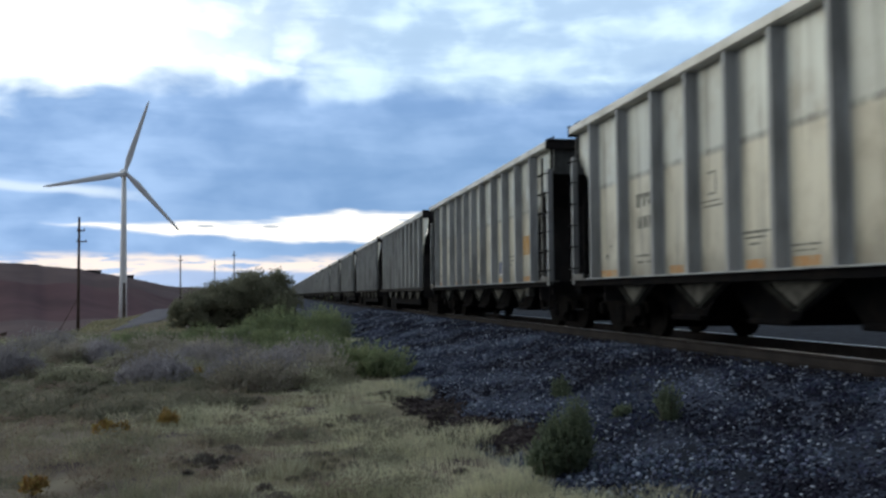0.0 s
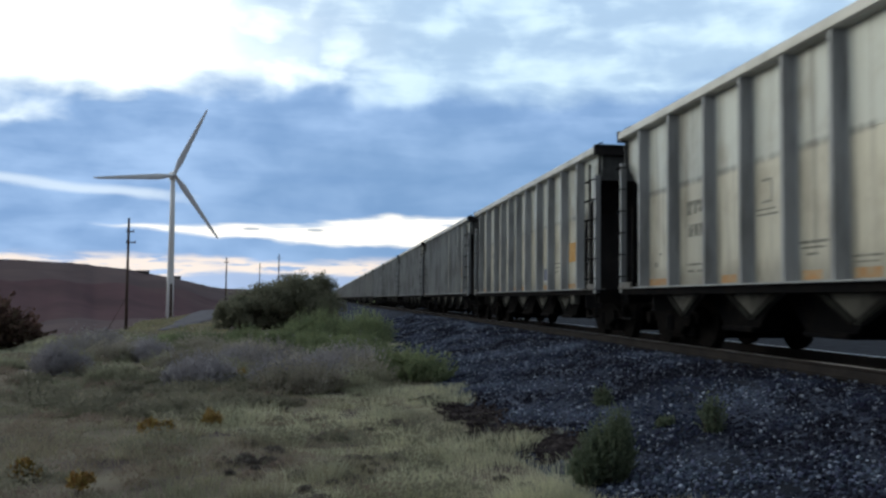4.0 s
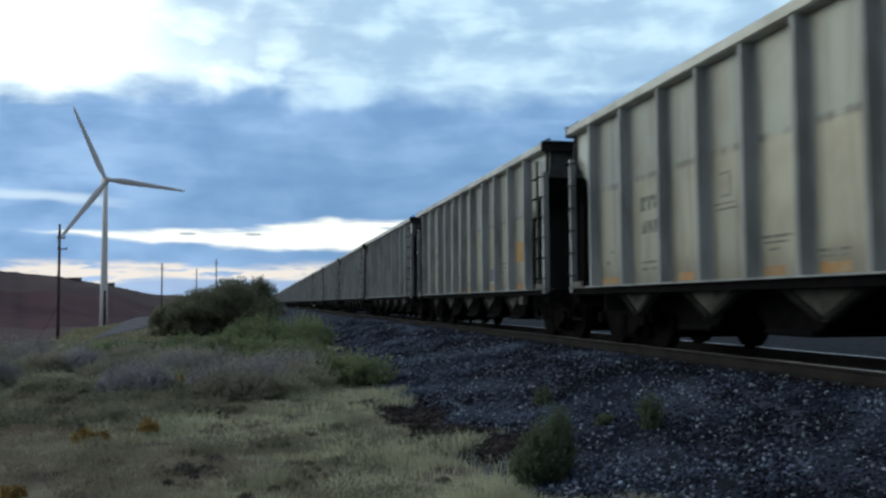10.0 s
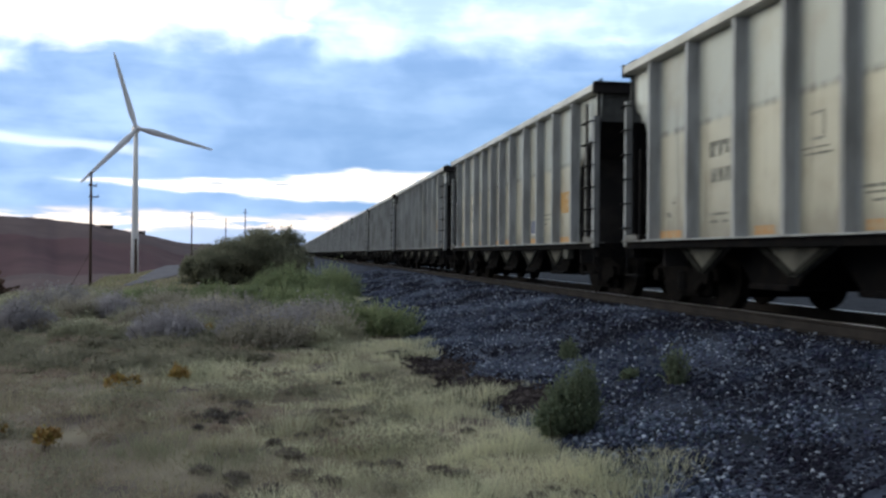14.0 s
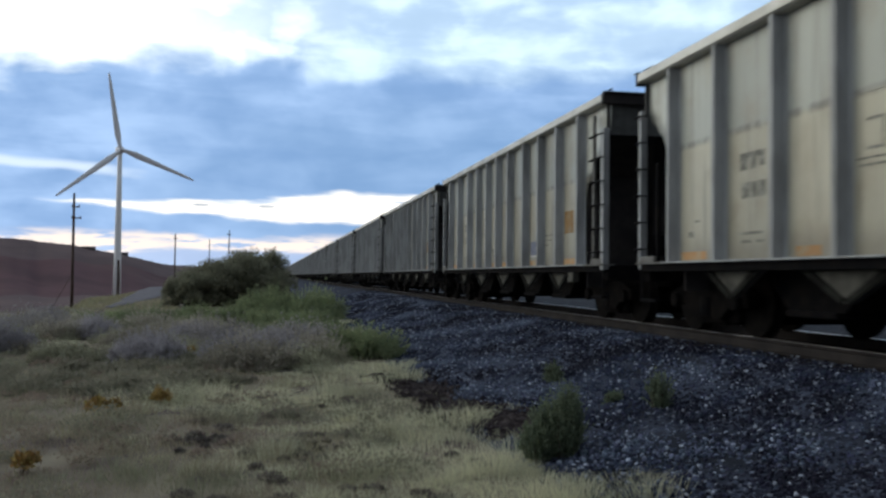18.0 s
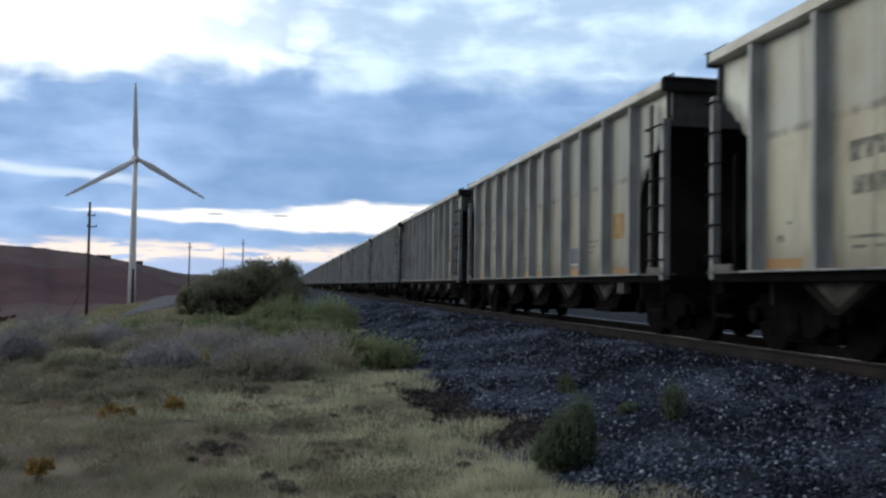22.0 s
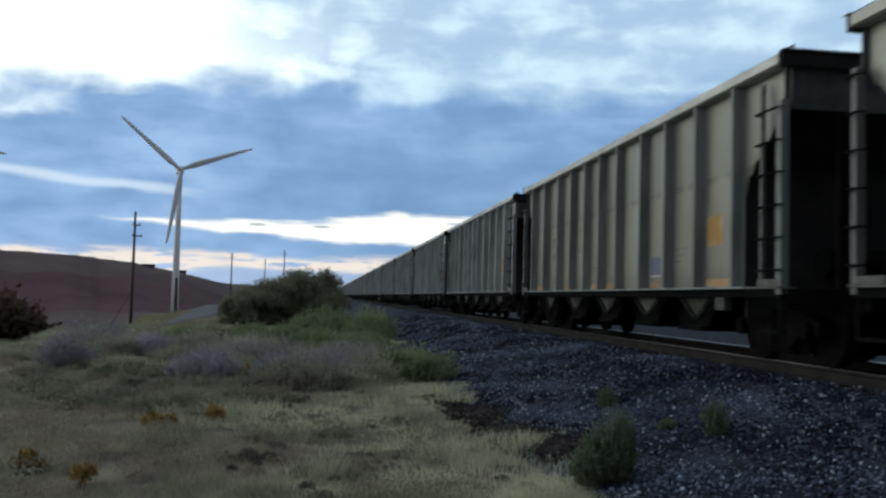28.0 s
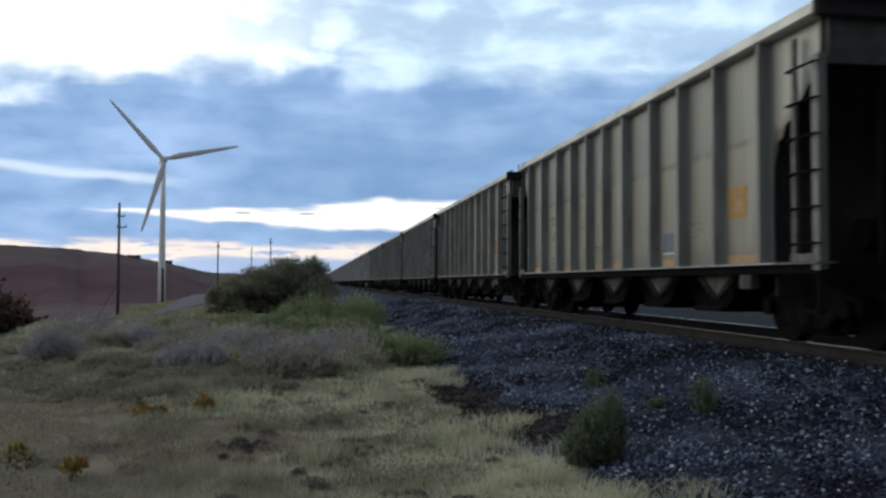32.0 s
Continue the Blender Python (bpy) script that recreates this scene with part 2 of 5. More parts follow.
def panel_material(name, lower, upper, soot=False):
    """Two courses of aluminium sheet, reflected sky and sunset put into their tones: dull mottled metal, vertical
    run-off streaks, grime along the lap seam.
    """
    m = bpy.data.materials.new(name)
    m.use_nodes = True
    t = m.node_tree
    b = t.nodes["Principled BSDF"]
    co = t.nodes.new("ShaderNodeTexCoord").outputs["Object"]
    info = t.nodes.new("ShaderNodeObjectInfo").outputs["Random"]
    off = t.nodes.new("ShaderNodeVectorMath")
    off.operation = "ADD"
    t.links.new(co, off.inputs[0])
    t.links.new(xyz(t, 0.0, calc(t, "MULTIPLY", info, 97.0), 0.0), off.inputs[1])
    sep = t.nodes.new("ShaderNodeSeparateXYZ")
    t.links.new(off.outputs[0], sep.inputs[0])
    x, y, z = sep.outputs
    patch = noise_tex(t, off.outputs[0], 1.3, 6, 0.6)
    streak = noise_tex(t, xyz(t, x, calc(t, "MULTIPLY", y, 5.0), calc(t, "MULTIPLY", z, 0.25)), 1.0, 6, 0.6)
    fine = noise_tex(t, xyz(t, x, calc(t, "MULTIPLY", y, 3.0), z), 9.0, 5, 0.6)
    zw = calc(t, "ADD", z, calc(t, "MULTIPLY", calc(t, "SUBTRACT", fine, 0.5), 0.10))
    # lower tone paints in the sunset's reflection, upper tone the sky's
    col = blend(t, ramp01(t, zw, 2.54, 2.62), lower, upper)
    col = blend(t, calc(t, "MULTIPLY", ramp01(t, patch, 0.45, 0.72), 0.55), col, (0.30, 0.265, 0.20))
    col = blend(t, calc(t, "MULTIPLY", ramp01(t, streak, 0.50, 0.72), 0.6), col, (0.17, 0.16, 0.135))
    seam = calc(t, "MULTIPLY", ramp01(t, calc(t, "ABSOLUTE", calc(t, "SUBTRACT", zw, 2.59)), 0.075, 0.01), ramp01(t, streak, 0.34, 0.62))
    col = blend(t, calc(t, "MULTIPLY", seam, 0.6), col, (0.10, 0.10, 0.095))
    col = blend(t, calc(t, "MULTIPLY", ramp01(t, calc(t, "ADD", zw, calc(t, "MULTIPLY", streak, 0.7)), 1.75, 1.40), 0.45), col, (0.13, 0.115, 0.095))
    if soot:
        # coal dust blown over the sheet beside the cut-away edge
        own = t.nodes.new("ShaderNodeSeparateXYZ")
        t.links.new(co, own.inputs[0])
        out = calc(t, "SUBTRACT", calc(t, "ABSOLUTE", calc(t, "ADD", own.outputs[1], BODY_LEN / 2)), BODY_LEN / 2 - 1.2)
        rise = calc(t, "SUBTRACT", calc(t, "ADD", zw, calc(t, "MULTIPLY", streak, 0.5)), calc(t, "MULTIPLY_ADD", out, 0.66, 2.62))
        col = blend(t, calc(t, "MULTIPLY", ramp01(t, rise, 0.36, 0.02), 0.75), col, (0.035, 0.033, 0.03))
    hsv = t.nodes.new("ShaderNodeHueSaturation")
    sock(t, col, hsv.inputs["Color"])
    t.links.new(calc(t, "ADD", calc(t, "MULTIPLY", info, 0.3), 0.87), hsv.inputs["Value"])
    t.links.new(hsv.outputs[0], b.inputs["Base Color"])
    b.inputs["Metallic"].default_value = 0.32
    b.inputs["Specular IOR Level"].default_value = 0.3
    t.links.new(calc(t, "ADD", calc(t, "MULTIPLY", fine, 0.25), 0.27), b.inputs["Roughness"])
    n = t.nodes.new("ShaderNodeBump")
    n.inputs["Strength"].default_value, n.inputs["Distance"].default_value = 0.5, 0.035
    t.links.new(calc(t, "ADD", patch, calc(t, "MULTIPLY", fine, 0.08)), n.inputs["Height"])
    t.links.new(n.outputs[0], b.inputs["Normal"])
    return m


M = {}
M["panel"] = panel_material("aluminium_sheet", (0.56, 0.545, 0.455), (0.53, 0.555, 0.515))
M["panel_mid"] = panel_material("mid_aluminium_sheet", (0.43, 0.42, 0.345), (0.37, 0.39, 0.36))
M["sooty"] = panel_material("sooty_aluminium_sheet", (0.56, 0.545, 0.455), (0.53, 0.555, 0.515), True)
M["panel_dull"] = panel_material("dull_aluminium_sheet", (0.315, 0.305, 0.25), (0.26, 0.267, 0.235))
M["post"] = material("aluminium_post", (0.37, 0.38, 0.385), 0.5, 0.2, (0.225, 0.228, 0.228), 3.0, 6, 0.35, 0.7, 0.08, 12, 0.08, stretch=(1, 1, 0.3), spec=0.35)
M["sooty_dull"] = panel_material("dull_sooty_sheet", (0.33, 0.32, 0.265), (0.285, 0.29, 0.26), True)
M["post_dull"] = material("darker_post", (0.225, 0.225, 0.215), 0.55, 0.15, (0.145, 0.142, 0.135), 3.0, 6, 0.35, 0.7, 0.08, 12, 0.08, stretch=(1, 1, 0.3), spec=0.3)
M["chord"] = material("aluminium_chord", (0.66, 0.65, 0.60), 0.45, 0.2, (0.44, 0.43, 0.38), 2.5, 6, 0.35, 0.7, 0.08, 12, 0.08, stretch=(1, 0.4, 1))
M["endsheet"] = material("dark_end_sheet", (0.10, 0.105, 0.10), 0.65, 0.1, (0.055, 0.055, 0.055), 2.5, 6)
M["sillweb"] = material("dark_sill", (0.022, 0.021, 0.021), 0.9, 0.0, (0.045, 0.04, 0.036), 5.0, 6)
M["rung"] = material("dull_rung", (0.15, 0.148, 0.14), 0.6, 0.2, (0.09, 0.085, 0.075), 9, 4)
# coal dust and the shade of the car ends, both in this colour
M["slope"] = material("dusted_shaded_sheet", (0.030, 0.028, 0.029), 0.85, 0.0, (0.052, 0.046, 0.044), 2.0, 6, 0.4, 0.75, 0.1, 14, 0.1, spec=0.08)
M["rim"] = material("chute_rim_steel", (0.026, 0.027, 0.023), 0.85, 0.0, (0.014, 0.0135, 0.0125), 4.0, 5, spec=0.05)
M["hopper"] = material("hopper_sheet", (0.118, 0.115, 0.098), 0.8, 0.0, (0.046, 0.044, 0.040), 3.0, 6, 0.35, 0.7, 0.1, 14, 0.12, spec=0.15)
# underframe colours near black: the shade beneath the cars is put in
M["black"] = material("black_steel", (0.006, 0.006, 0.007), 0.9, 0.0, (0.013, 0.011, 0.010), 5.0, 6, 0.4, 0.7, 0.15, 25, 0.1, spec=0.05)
M["truck"] = material("shaded_cast_steel", (0.006, 0.0055, 0.0055), 0.9, 0.0, (0.013, 0.0105, 0.0095), 6.0, 6, 0.4, 0.7, 0.2, 30, 0.1, spec=0.04)
M["wheel"] = material("shaded_wheel_steel", (0.006, 0.0055, 0.0055), 0.88, 0.0, (0.012, 0.010, 0.009), 8.0, 5, spec=0.04)
M["orange"] = material("orange_tape", (0.44, 0.235, 0.09), 0.6, 0, (0.40, 0.30, 0.18), 7.0, 6, 0.42, 0.66, vary=0.2)
M["ochre"] = material("ochre_patch", (0.40, 0.22, 0.06), 0.7, 0, (0.44, 0.33, 0.2), 5.0, 6, 0.45, 0.7, vary=0.4)
M["ink"] = material("black_lettering", (0.16, 0.16, 0.135), 0.7, 0, (0.34, 0.335, 0.29), 14.0, 5, 0.42, 0.68)
M["white"] = material("white_decal", (0.7, 0.7, 0.68), 0.6)
M["navy"] = material("dark_blue_decal", (0.10, 0.12, 0.2), 0.6, 0, (0.18, 0.2, 0.26), 20, 3)
M["rail"] = material("rusty_rail", (0.030, 0.027, 0.027), 0.85, 0.0, (0.046, 0.040, 0.038), 3.0, 6, 0.35, 0.7, 0.15, 40, spec=0.2)
M["railtop"] = material("polished_rail_head", (0.40, 0.40, 0.41), 0.3, 1.0, (0.28, 0.27, 0.26), 4, 5)
M["tie"] = material("weathered_tie", (0.03, 0.027, 0.026), 0.9, 0, (0.055, 0.048, 0.043), 4.0, 7, 0.4, 0.7, 0.3, 30, 0.2, stretch=(0.3, 3, 1))
M["ballast"] = material("ballast_bed", (0.030, 0.036, 0.055), 0.95, 0, (0.064, 0.076, 0.112), 9.0, 8, 0.38, 0.62, 0.7, 30, third=(0.018, 0.021, 0.030), third_scale=0.45, third_lo=0.50, third_hi=0.66)
M["stone"] = material("ballast_stone", (0.021, 0.0215, 0.036), 0.9, 0, (0.050, 0.062, 0.105), 0.7, 6, 0.44, 0.62, island=0.35, glint=(0.36, 0.40, 0.48))
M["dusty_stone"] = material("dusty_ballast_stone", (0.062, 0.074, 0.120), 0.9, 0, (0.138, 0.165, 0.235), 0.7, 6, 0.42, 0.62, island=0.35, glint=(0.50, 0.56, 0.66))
M["cinder"] = material("darkened_far_ground", (0.016, 0.018, 0.025), 0.95, 0, (0.040, 0.044, 0.056), 3.0, 8, 0.4, 0.65, 0.6, 25)
M["soil"] = material("dry_soil", (0.185, 0.155, 0.125), 0.95, 0, (0.26, 0.235, 0.175), 0.9, 9, 0.38, 0.66, 0.5, 6, third=(0.10, 0.08, 0.08), third_scale=0.6, third_lo=0.50, third_hi=0.64)
M["pale_soil"] = material("pale_soil", (0.25, 0.215, 0.165), 0.95, 0, (0.20, 0.17, 0.135), 1.1, 8, 0.35, 0.65, 0.5, 6)
M["grass"] = material("dry_grass", (0.70, 0.69, 0.50), 0.85, 0, (0.55, 0.56, 0.40), 0.9, 6, 0.4, 0.62, island=0.16, spec=0.15, third=(0.40, 0.385, 0.30), third_scale=0.45, third_lo=0.50, third_hi=0.66, thin=0.35)
M["browngrass"] = material("brown_scrub_grass", (0.355, 0.315, 0.245), 0.85, 0, (0.41, 0.39, 0.27), 0.8, 6, 0.4, 0.62, island=0.16, spec=0.15, third=(0.285, 0.30, 0.21), third_scale=0.5, third_lo=0.47, third_hi=0.62, thin=0.35)
M["silver"] = material("silver_sagebrush_leaf", (0.45, 0.43, 0.455), 0.85, 0, (0.34, 0.325, 0.345), 1.6, 5, island=0.14, spec=0.1, vary=0.16, thin=0.22)
M["sage"] = material("sagebrush_leaf", (0.475, 0.445, 0.445), 0.85, 0, (0.37, 0.355, 0.34), 1.6, 5, island=0.12, spec=0.1, vary=0.22, thin=0.3)
M["greenleaf"] = material("rabbitbrush_leaf", (0.315, 0.365, 0.205), 0.8, 0, (0.225, 0.27, 0.16), 1.0, 5, island=0.14, spec=0.15, vary=0.18, thin=0.45)
M["tuftleaf"] = material("weed_leaf", (0.195, 0.235, 0.155), 0.8, 0, (0.135, 0.17, 0.12), 3.0, 5, island=0.15, spec=0.15, thin=0.35)
M["juniper"] = material("juniper_leaf", (0.225, 0.23, 0.165), 0.8, 0, (0.285, 0.285, 0.205), 0.6, 5, island=0.14, spec=0.12, thin=0.45)
M["redbush"] = material("dark_brush_leaf", (0.16, 0.095, 0.08), 0.85, 0, (0.115, 0.085, 0.065), 0.8, 5, island=0.3, thin=0.45)
M["lowsage"] = material("weed_grey_leaf", (0.325, 0.31, 0.245), 0.85, 0, (0.265, 0.265, 0.20), 0.6, 5, island=0.12, spec=0.15, thin=0.4)
M["russet"] = material("weed_russet_leaf", (0.29, 0.235, 0.20), 0.85, 0, (0.315, 0.275, 0.215), 0.6, 5, island=0.15, spec=0.15, thin=0.4)
M["verge"] = material("verge_grass_blade", (0.42, 0.38, 0.255), 0.85, 0, (0.29, 0.285, 0.18), 0.4, 5, island=0.2, spec=0.15, thin=0.35)
M["deadweed"] = material("dead_weed_leaf", (0.17, 0.155, 0.145), 0.9, 0, (0.24, 0.22, 0.18), 0.9, 5, island=0.3, thin=0.35)
M["sagemid"] = material("dusty_sagebrush_leaf", (0.47, 0.435, 0.375), 0.85, 0, (0.375, 0.352, 0.29), 1.6, 5, island=0.12, spec=0.1, vary=0.2, thin=0.3)
M["sagegreen"] = material("green_sagebrush_leaf", (0.46, 0.455, 0.335), 0.85, 0, (0.36, 0.36, 0.265), 1.6, 5, island=0.12, spec=0.1, vary=0.2, thin=0.3)
M["yellow"] = material("yellow_bloom", (0.44, 0.31, 0.11), 0.8, 0, (0.30, 0.21, 0.09), 3, 4, island=0.3, spec=0.15)
M["twig"] = material("grey_twig", (0.12, 0.095, 0.075), 0.9, 0, (0.075, 0.06, 0.05), 6, 5)
M["turbine"] = material("white_turbine_paint", (0.93, 0.94, 0.95), 0.4, 0, (0.88, 0.89, 0.90), 0.15, 5)
M["blade"] = material("grey_blade_paint", (0.86, 0.89, 0.94), 0.4, 0, (0.80, 0.83, 0.88), 0.2, 5)
M["pole"] = material("tarred_pole", (0.07, 0.05, 0.045), 0.9, 0, (0.11, 0.08, 0.07), 2, 6, stretch=(1, 1, 0.2))
M["hill"] = material("dark_scrub_slope", (0.118, 0.066, 0.077), 0.95, 0, (0.080, 0.047, 0.057), 0.02, 9, 0.35, 0.7, 0.6, 0.25, third=(0.120, 0.080, 0.082), third_scale=0.006, spec=0.1)
M["plateau"] = material("dry_field", (0.135, 0.098, 0.102), 0.95, 0, (0.100, 0.074, 0.080), 0.015, 8)
M["gravel"] = material("gravel_road", (0.165, 0.16, 0.18), 0.95, 0, (0.12, 0.115, 0.13), 0.8, 8)
M["roof"] = material("dark_shed", (0.06, 0.06, 0.07), 0.7, 0, (0.1, 0.09, 0.09), 0.3, 4)


# ---- mesh helpers ----
def mesh_of(name, bm, mat, smooth=False):
    me = bpy.data.meshes.new(name)
    bm.normal_update()
    bm.to_mesh(me)
    bm.free()
    me.materials.append(mat)
    if smooth:
        for p in me.polygons:
            p.use_smooth = True
    return me


def part(name, bm, mat, parent, label="", smooth=False):
    ob = new(name, mesh_of(name, bm, mat, smooth))
    ob.parent = parent
    return tagged(ob, label)


def raw(name, verts, faces, mat, parent=None):
    me = bpy.data.meshes.new(name)
    me.from_pydata(verts, [], faces)
    me.materials.append(mat)
    ob = new(name, me)
    if parent:
        ob.parent = parent
    return ob


def box(x0, x1, y0, y1, z0, z1, bm=None, bevel=0.0):
    own = bmesh.new()
    vs = [own.verts.new((x, y, z)) for x in (x0, x1) for y in (y0, y1) for z in (z0, z1)]
    for f in ((0, 1, 3, 2), (4, 6, 7, 5), (0, 4, 5, 1), (2, 3, 7, 6), (0, 2, 6, 4), (1, 5, 7, 3)):
        own.faces.new([vs[i] for i in f])
    bmesh.ops.recalc_face_normals(own, faces=own.faces)
    if bevel:
        bmesh.ops.bevel(own, geom=own.edges[:], offset=bevel, segments=1, affect="EDGES")
    return own if bm is None else merge(bm, own)


def merge(bm, other):
    me = bpy.data.meshes.new("tmp")
    other.to_mesh(me)
    other.free()
    bm.from_mesh(me)
    bpy.data.meshes.remove(me)
    return bm


def prism(outline, axis, lo, hi):
    """A closed outline in the plane across an axis, drawn out along that axis from lo to hi."""
    bm = bmesh.new()

    def place(p, d):
        return {"x": (d, p[0], p[1]), "y": (p[0], d, p[1]), "z": (p[0], p[1], d)}[axis]
    a = [bm.verts.new(place(p, lo)) for p in outline]
    b = [bm.verts.new(place(p, hi)) for p in outline]
    n = len(outline)
    bm.faces.new(a)
    bm.faces.new(b[::-1])
    for i in range(n):
        bm.faces.new((a[i], b[i], b[(i + 1) % n], a[(i + 1) % n]))
    bmesh.ops.recalc_face_normals(bm, faces=bm.faces)
    return bm


def tube(points, radii, sides=8, cap=True):
    """A tapered tube along points."""
    bm = bmesh.new()
    rings = []
    for i, p in enumerate(points):
        p = Vector(p)
        d = (Vector(points[min(i + 1, len(points) - 1)]) - Vector(points[max(i - 1, 0)])).normalized()
        u = d.orthogonal().normalized()
        if abs(d.z) > 0.99:
            u = Vector((1, 0, 0))
        v = d.cross(u)
        r = radii[i] if isinstance(radii, (list, tuple)) else radii
        rings.append([bm.verts.new(p + (u * math.cos(2 * math.pi * k / sides) + v * math.sin(2 * math.pi * k / sides)) * r) for k in range(sides)])
    for a, b in zip(rings, rings[1:]):
        for k in range(sides):
            bm.faces.new((a[k], a[(k + 1) % sides], b[(k + 1) % sides], b[k]))
    if cap:
        bm.faces.new(rings[0][::-1])
        bm.faces.new(rings[-1])
    return bm


# ---- the setting ----
TOE_X = 2.5


def smooth_step(a, b, x):
    t = np.clip((x - a) / (b - a), 0, 1)
    return t * t * (3 - 2 * t)


ROAD_Y, ROAD_X = (50, 64, 72, 90, 103, 126, 150), (-8.4, -9.0, -9.6, -11.2, -12.4, -14.2, -13.4)


def ground_z(x, y):
    """Height of the open ground: level near the camera, falling gently away far up the line."""
    x, y = np.asarray(x, float), np.asarray(y, float)
    d = np.hypot(x, y)
    z = -1.7 * smooth_step(30, 125, d) - 5.2 * smooth_step(120, 480, d)
    side = x / np.maximum(y, 1.0)
    z = z - 12.0 * smooth_step(-0.185, -0.235, side) * smooth_step(38, 95, y) - 12.0 * smooth_step(-0.10, -0.17, side) * smooth_step(110, 190, y)
    off = x - np.interp(y, ROAD_Y, ROAD_X)
    bank = np.exp(-(off / np.where(off < 0, 3.0, 5.0)) ** 2) * smooth_step(40, 62, y) * smooth_step(165, 130, y)
    z = z * (1 - bank) + (0.25 * smooth_step(-1.7, -2.6, off) - 0.15) * bank
    return z + 0.06 * np.sin(x * 0.9 + 0.3 * y) * np.cos(y * 0.6) * np.exp(-d / 80)


def bank_z(x):
    """Top of the ballast across the track."""
    return np.interp(x, [1.4, 2.2, 3.1, 5.35, 8.8, 11.0, 13.5, 26, 28], [-0.4, 0.0, 0.16, 0.725, 0.725, 0.36, 0.32, 0.10, -0.6])


def spread(near, far, n):
    g = np.linspace(0, 1, n)
    return near + (far - near) * g ** 3


def make_ground():
    ys = np.concatenate([-spread(10, 1800, 22)[::-1], np.linspace(-9, 60, 90), spread(61, 4300, 60)])
    xs = np.concatenate([-spread(31, 3500, 40)[::-1], np.linspace(-30, 30, 80), spread(31, 3500, 30)])
    X, Y = np.meshgrid(xs, ys)
    Z = ground_z(X, Y)
    v = np.stack([X, Y, Z], -1).reshape(-1, 3)
    nx = len(xs)
    f = [(j * nx + i, j * nx + i + 1, (j + 1) * nx + i + 1, (j + 1) * nx + i) for j in range(len(ys) - 1) for i in range(nx - 1)]
    ob = raw("ground", v.tolist(), f, M["soil"])
    for p in ob.data.polygons:
        p.use_smooth = True
    tagged(ob, "dry olive-brown scrub ground beside the railway", "ground", kind="structure")


def bare(x, y):
    """How bare the ground is: a pale open patch in the scrub."""
    x, y = np.asarray(x, float), np.asarray(y, float)
    r = np.hypot((x + 6.6) / 4.6, (y - 21.5) / 4.2) + 0.12 * np.sin(x * 2.1 + y) + 0.10 * np.sin(y * 3.3 - x)
    return smooth_step(1.1, 0.8, r)


def make_bare_soil():
    n, rings = 48, 7
    v, f = [], []
    for k in range(rings):
        for i in range(n):
            a = i * 2 * math.pi / n
            r = k / (rings - 1) * (1 + 0.10 * math.sin(3 * a) + 0.07 * math.sin(7 * a + 1))
            x, y = -6.6 + 4.6 * r * math.cos(a), 21.5 + 4.2 * r * math.sin(a)
            v.append((x, y, float(ground_z(x, y)) + 0.05 - 0.09 * (k / (rings - 1)) ** 3))
            if k and i:
                b = k * n + i
                f.append((b - n - 1, b - n, b, b - 1))
        if k:
            b = k * n
            f.append((b - 1, b - n, b, b + n - 1))
    ob = raw("bare_ground", v, f, M["pale_soil"])
    tagged(ob, "bare pale dusty soil between the bushes", "ground", kind="structure")


def make_ballast():
    xs = np.concatenate([np.linspace(1.4, 5.6, 26), np.linspace(6.2, 28, 22)])
    ys = np.concatenate([np.linspace(-60, 0, 30), np.linspace(1, 60, 120), spread(62, 3000, 50)])
    X, Y = np.meshgrid(xs, ys)
    rng = np.random.RandomState(3)
    Z = bank_z(X) + rng.uniform(-0.02, 0.02, X.shape) * (np.abs(Y) < 70)
    Z = np.where((X < 2.0) | (X > 27), Z - 8.0 * (Y > 60), Z)
    v = np.stack([X + 0.0, Y, Z], -1).reshape(-1, 3)
    nx = len(xs)
    f = [(j * nx + i, j * nx + i + 1, (j + 1) * nx + i + 1, (j + 1) * nx + i) for j in range(len(ys) - 1) for i in range(nx - 1)]
    bed = raw("ballast", v.tolist(), f, M["ballast"])
    tagged(bed, "bluish-grey crushed stone ballast bank under the track", "ballast", kind="structure")
    # added dark strip that dims the level ground seen beyond the track
    xs = np.linspace(8.95, 26.5, 24)
    ys = np.concatenate([np.linspace(-58, 60, 90), spread(62, 900, 30)])
    X, Y = np.meshgrid(xs, ys)
    v = np.stack([X, Y, bank_z(X) + 0.03 + 0.012 * np.sin(X * 3.1 + Y) * np.cos(Y * 1.7)], -1).reshape(-1, 3)
    nx = len(xs)
    f = [(j * nx + i, j * nx + i + 1, (j + 1) * nx + i + 1, (j + 1) * nx + i) for j in range(len(ys) - 1) for i in range(nx - 1)]
    tagged(raw("cinder_path", v.tolist(), f, M["cinder"]), "dark strip added over the ground beyond the track", "path", kind="structure")
    return bed


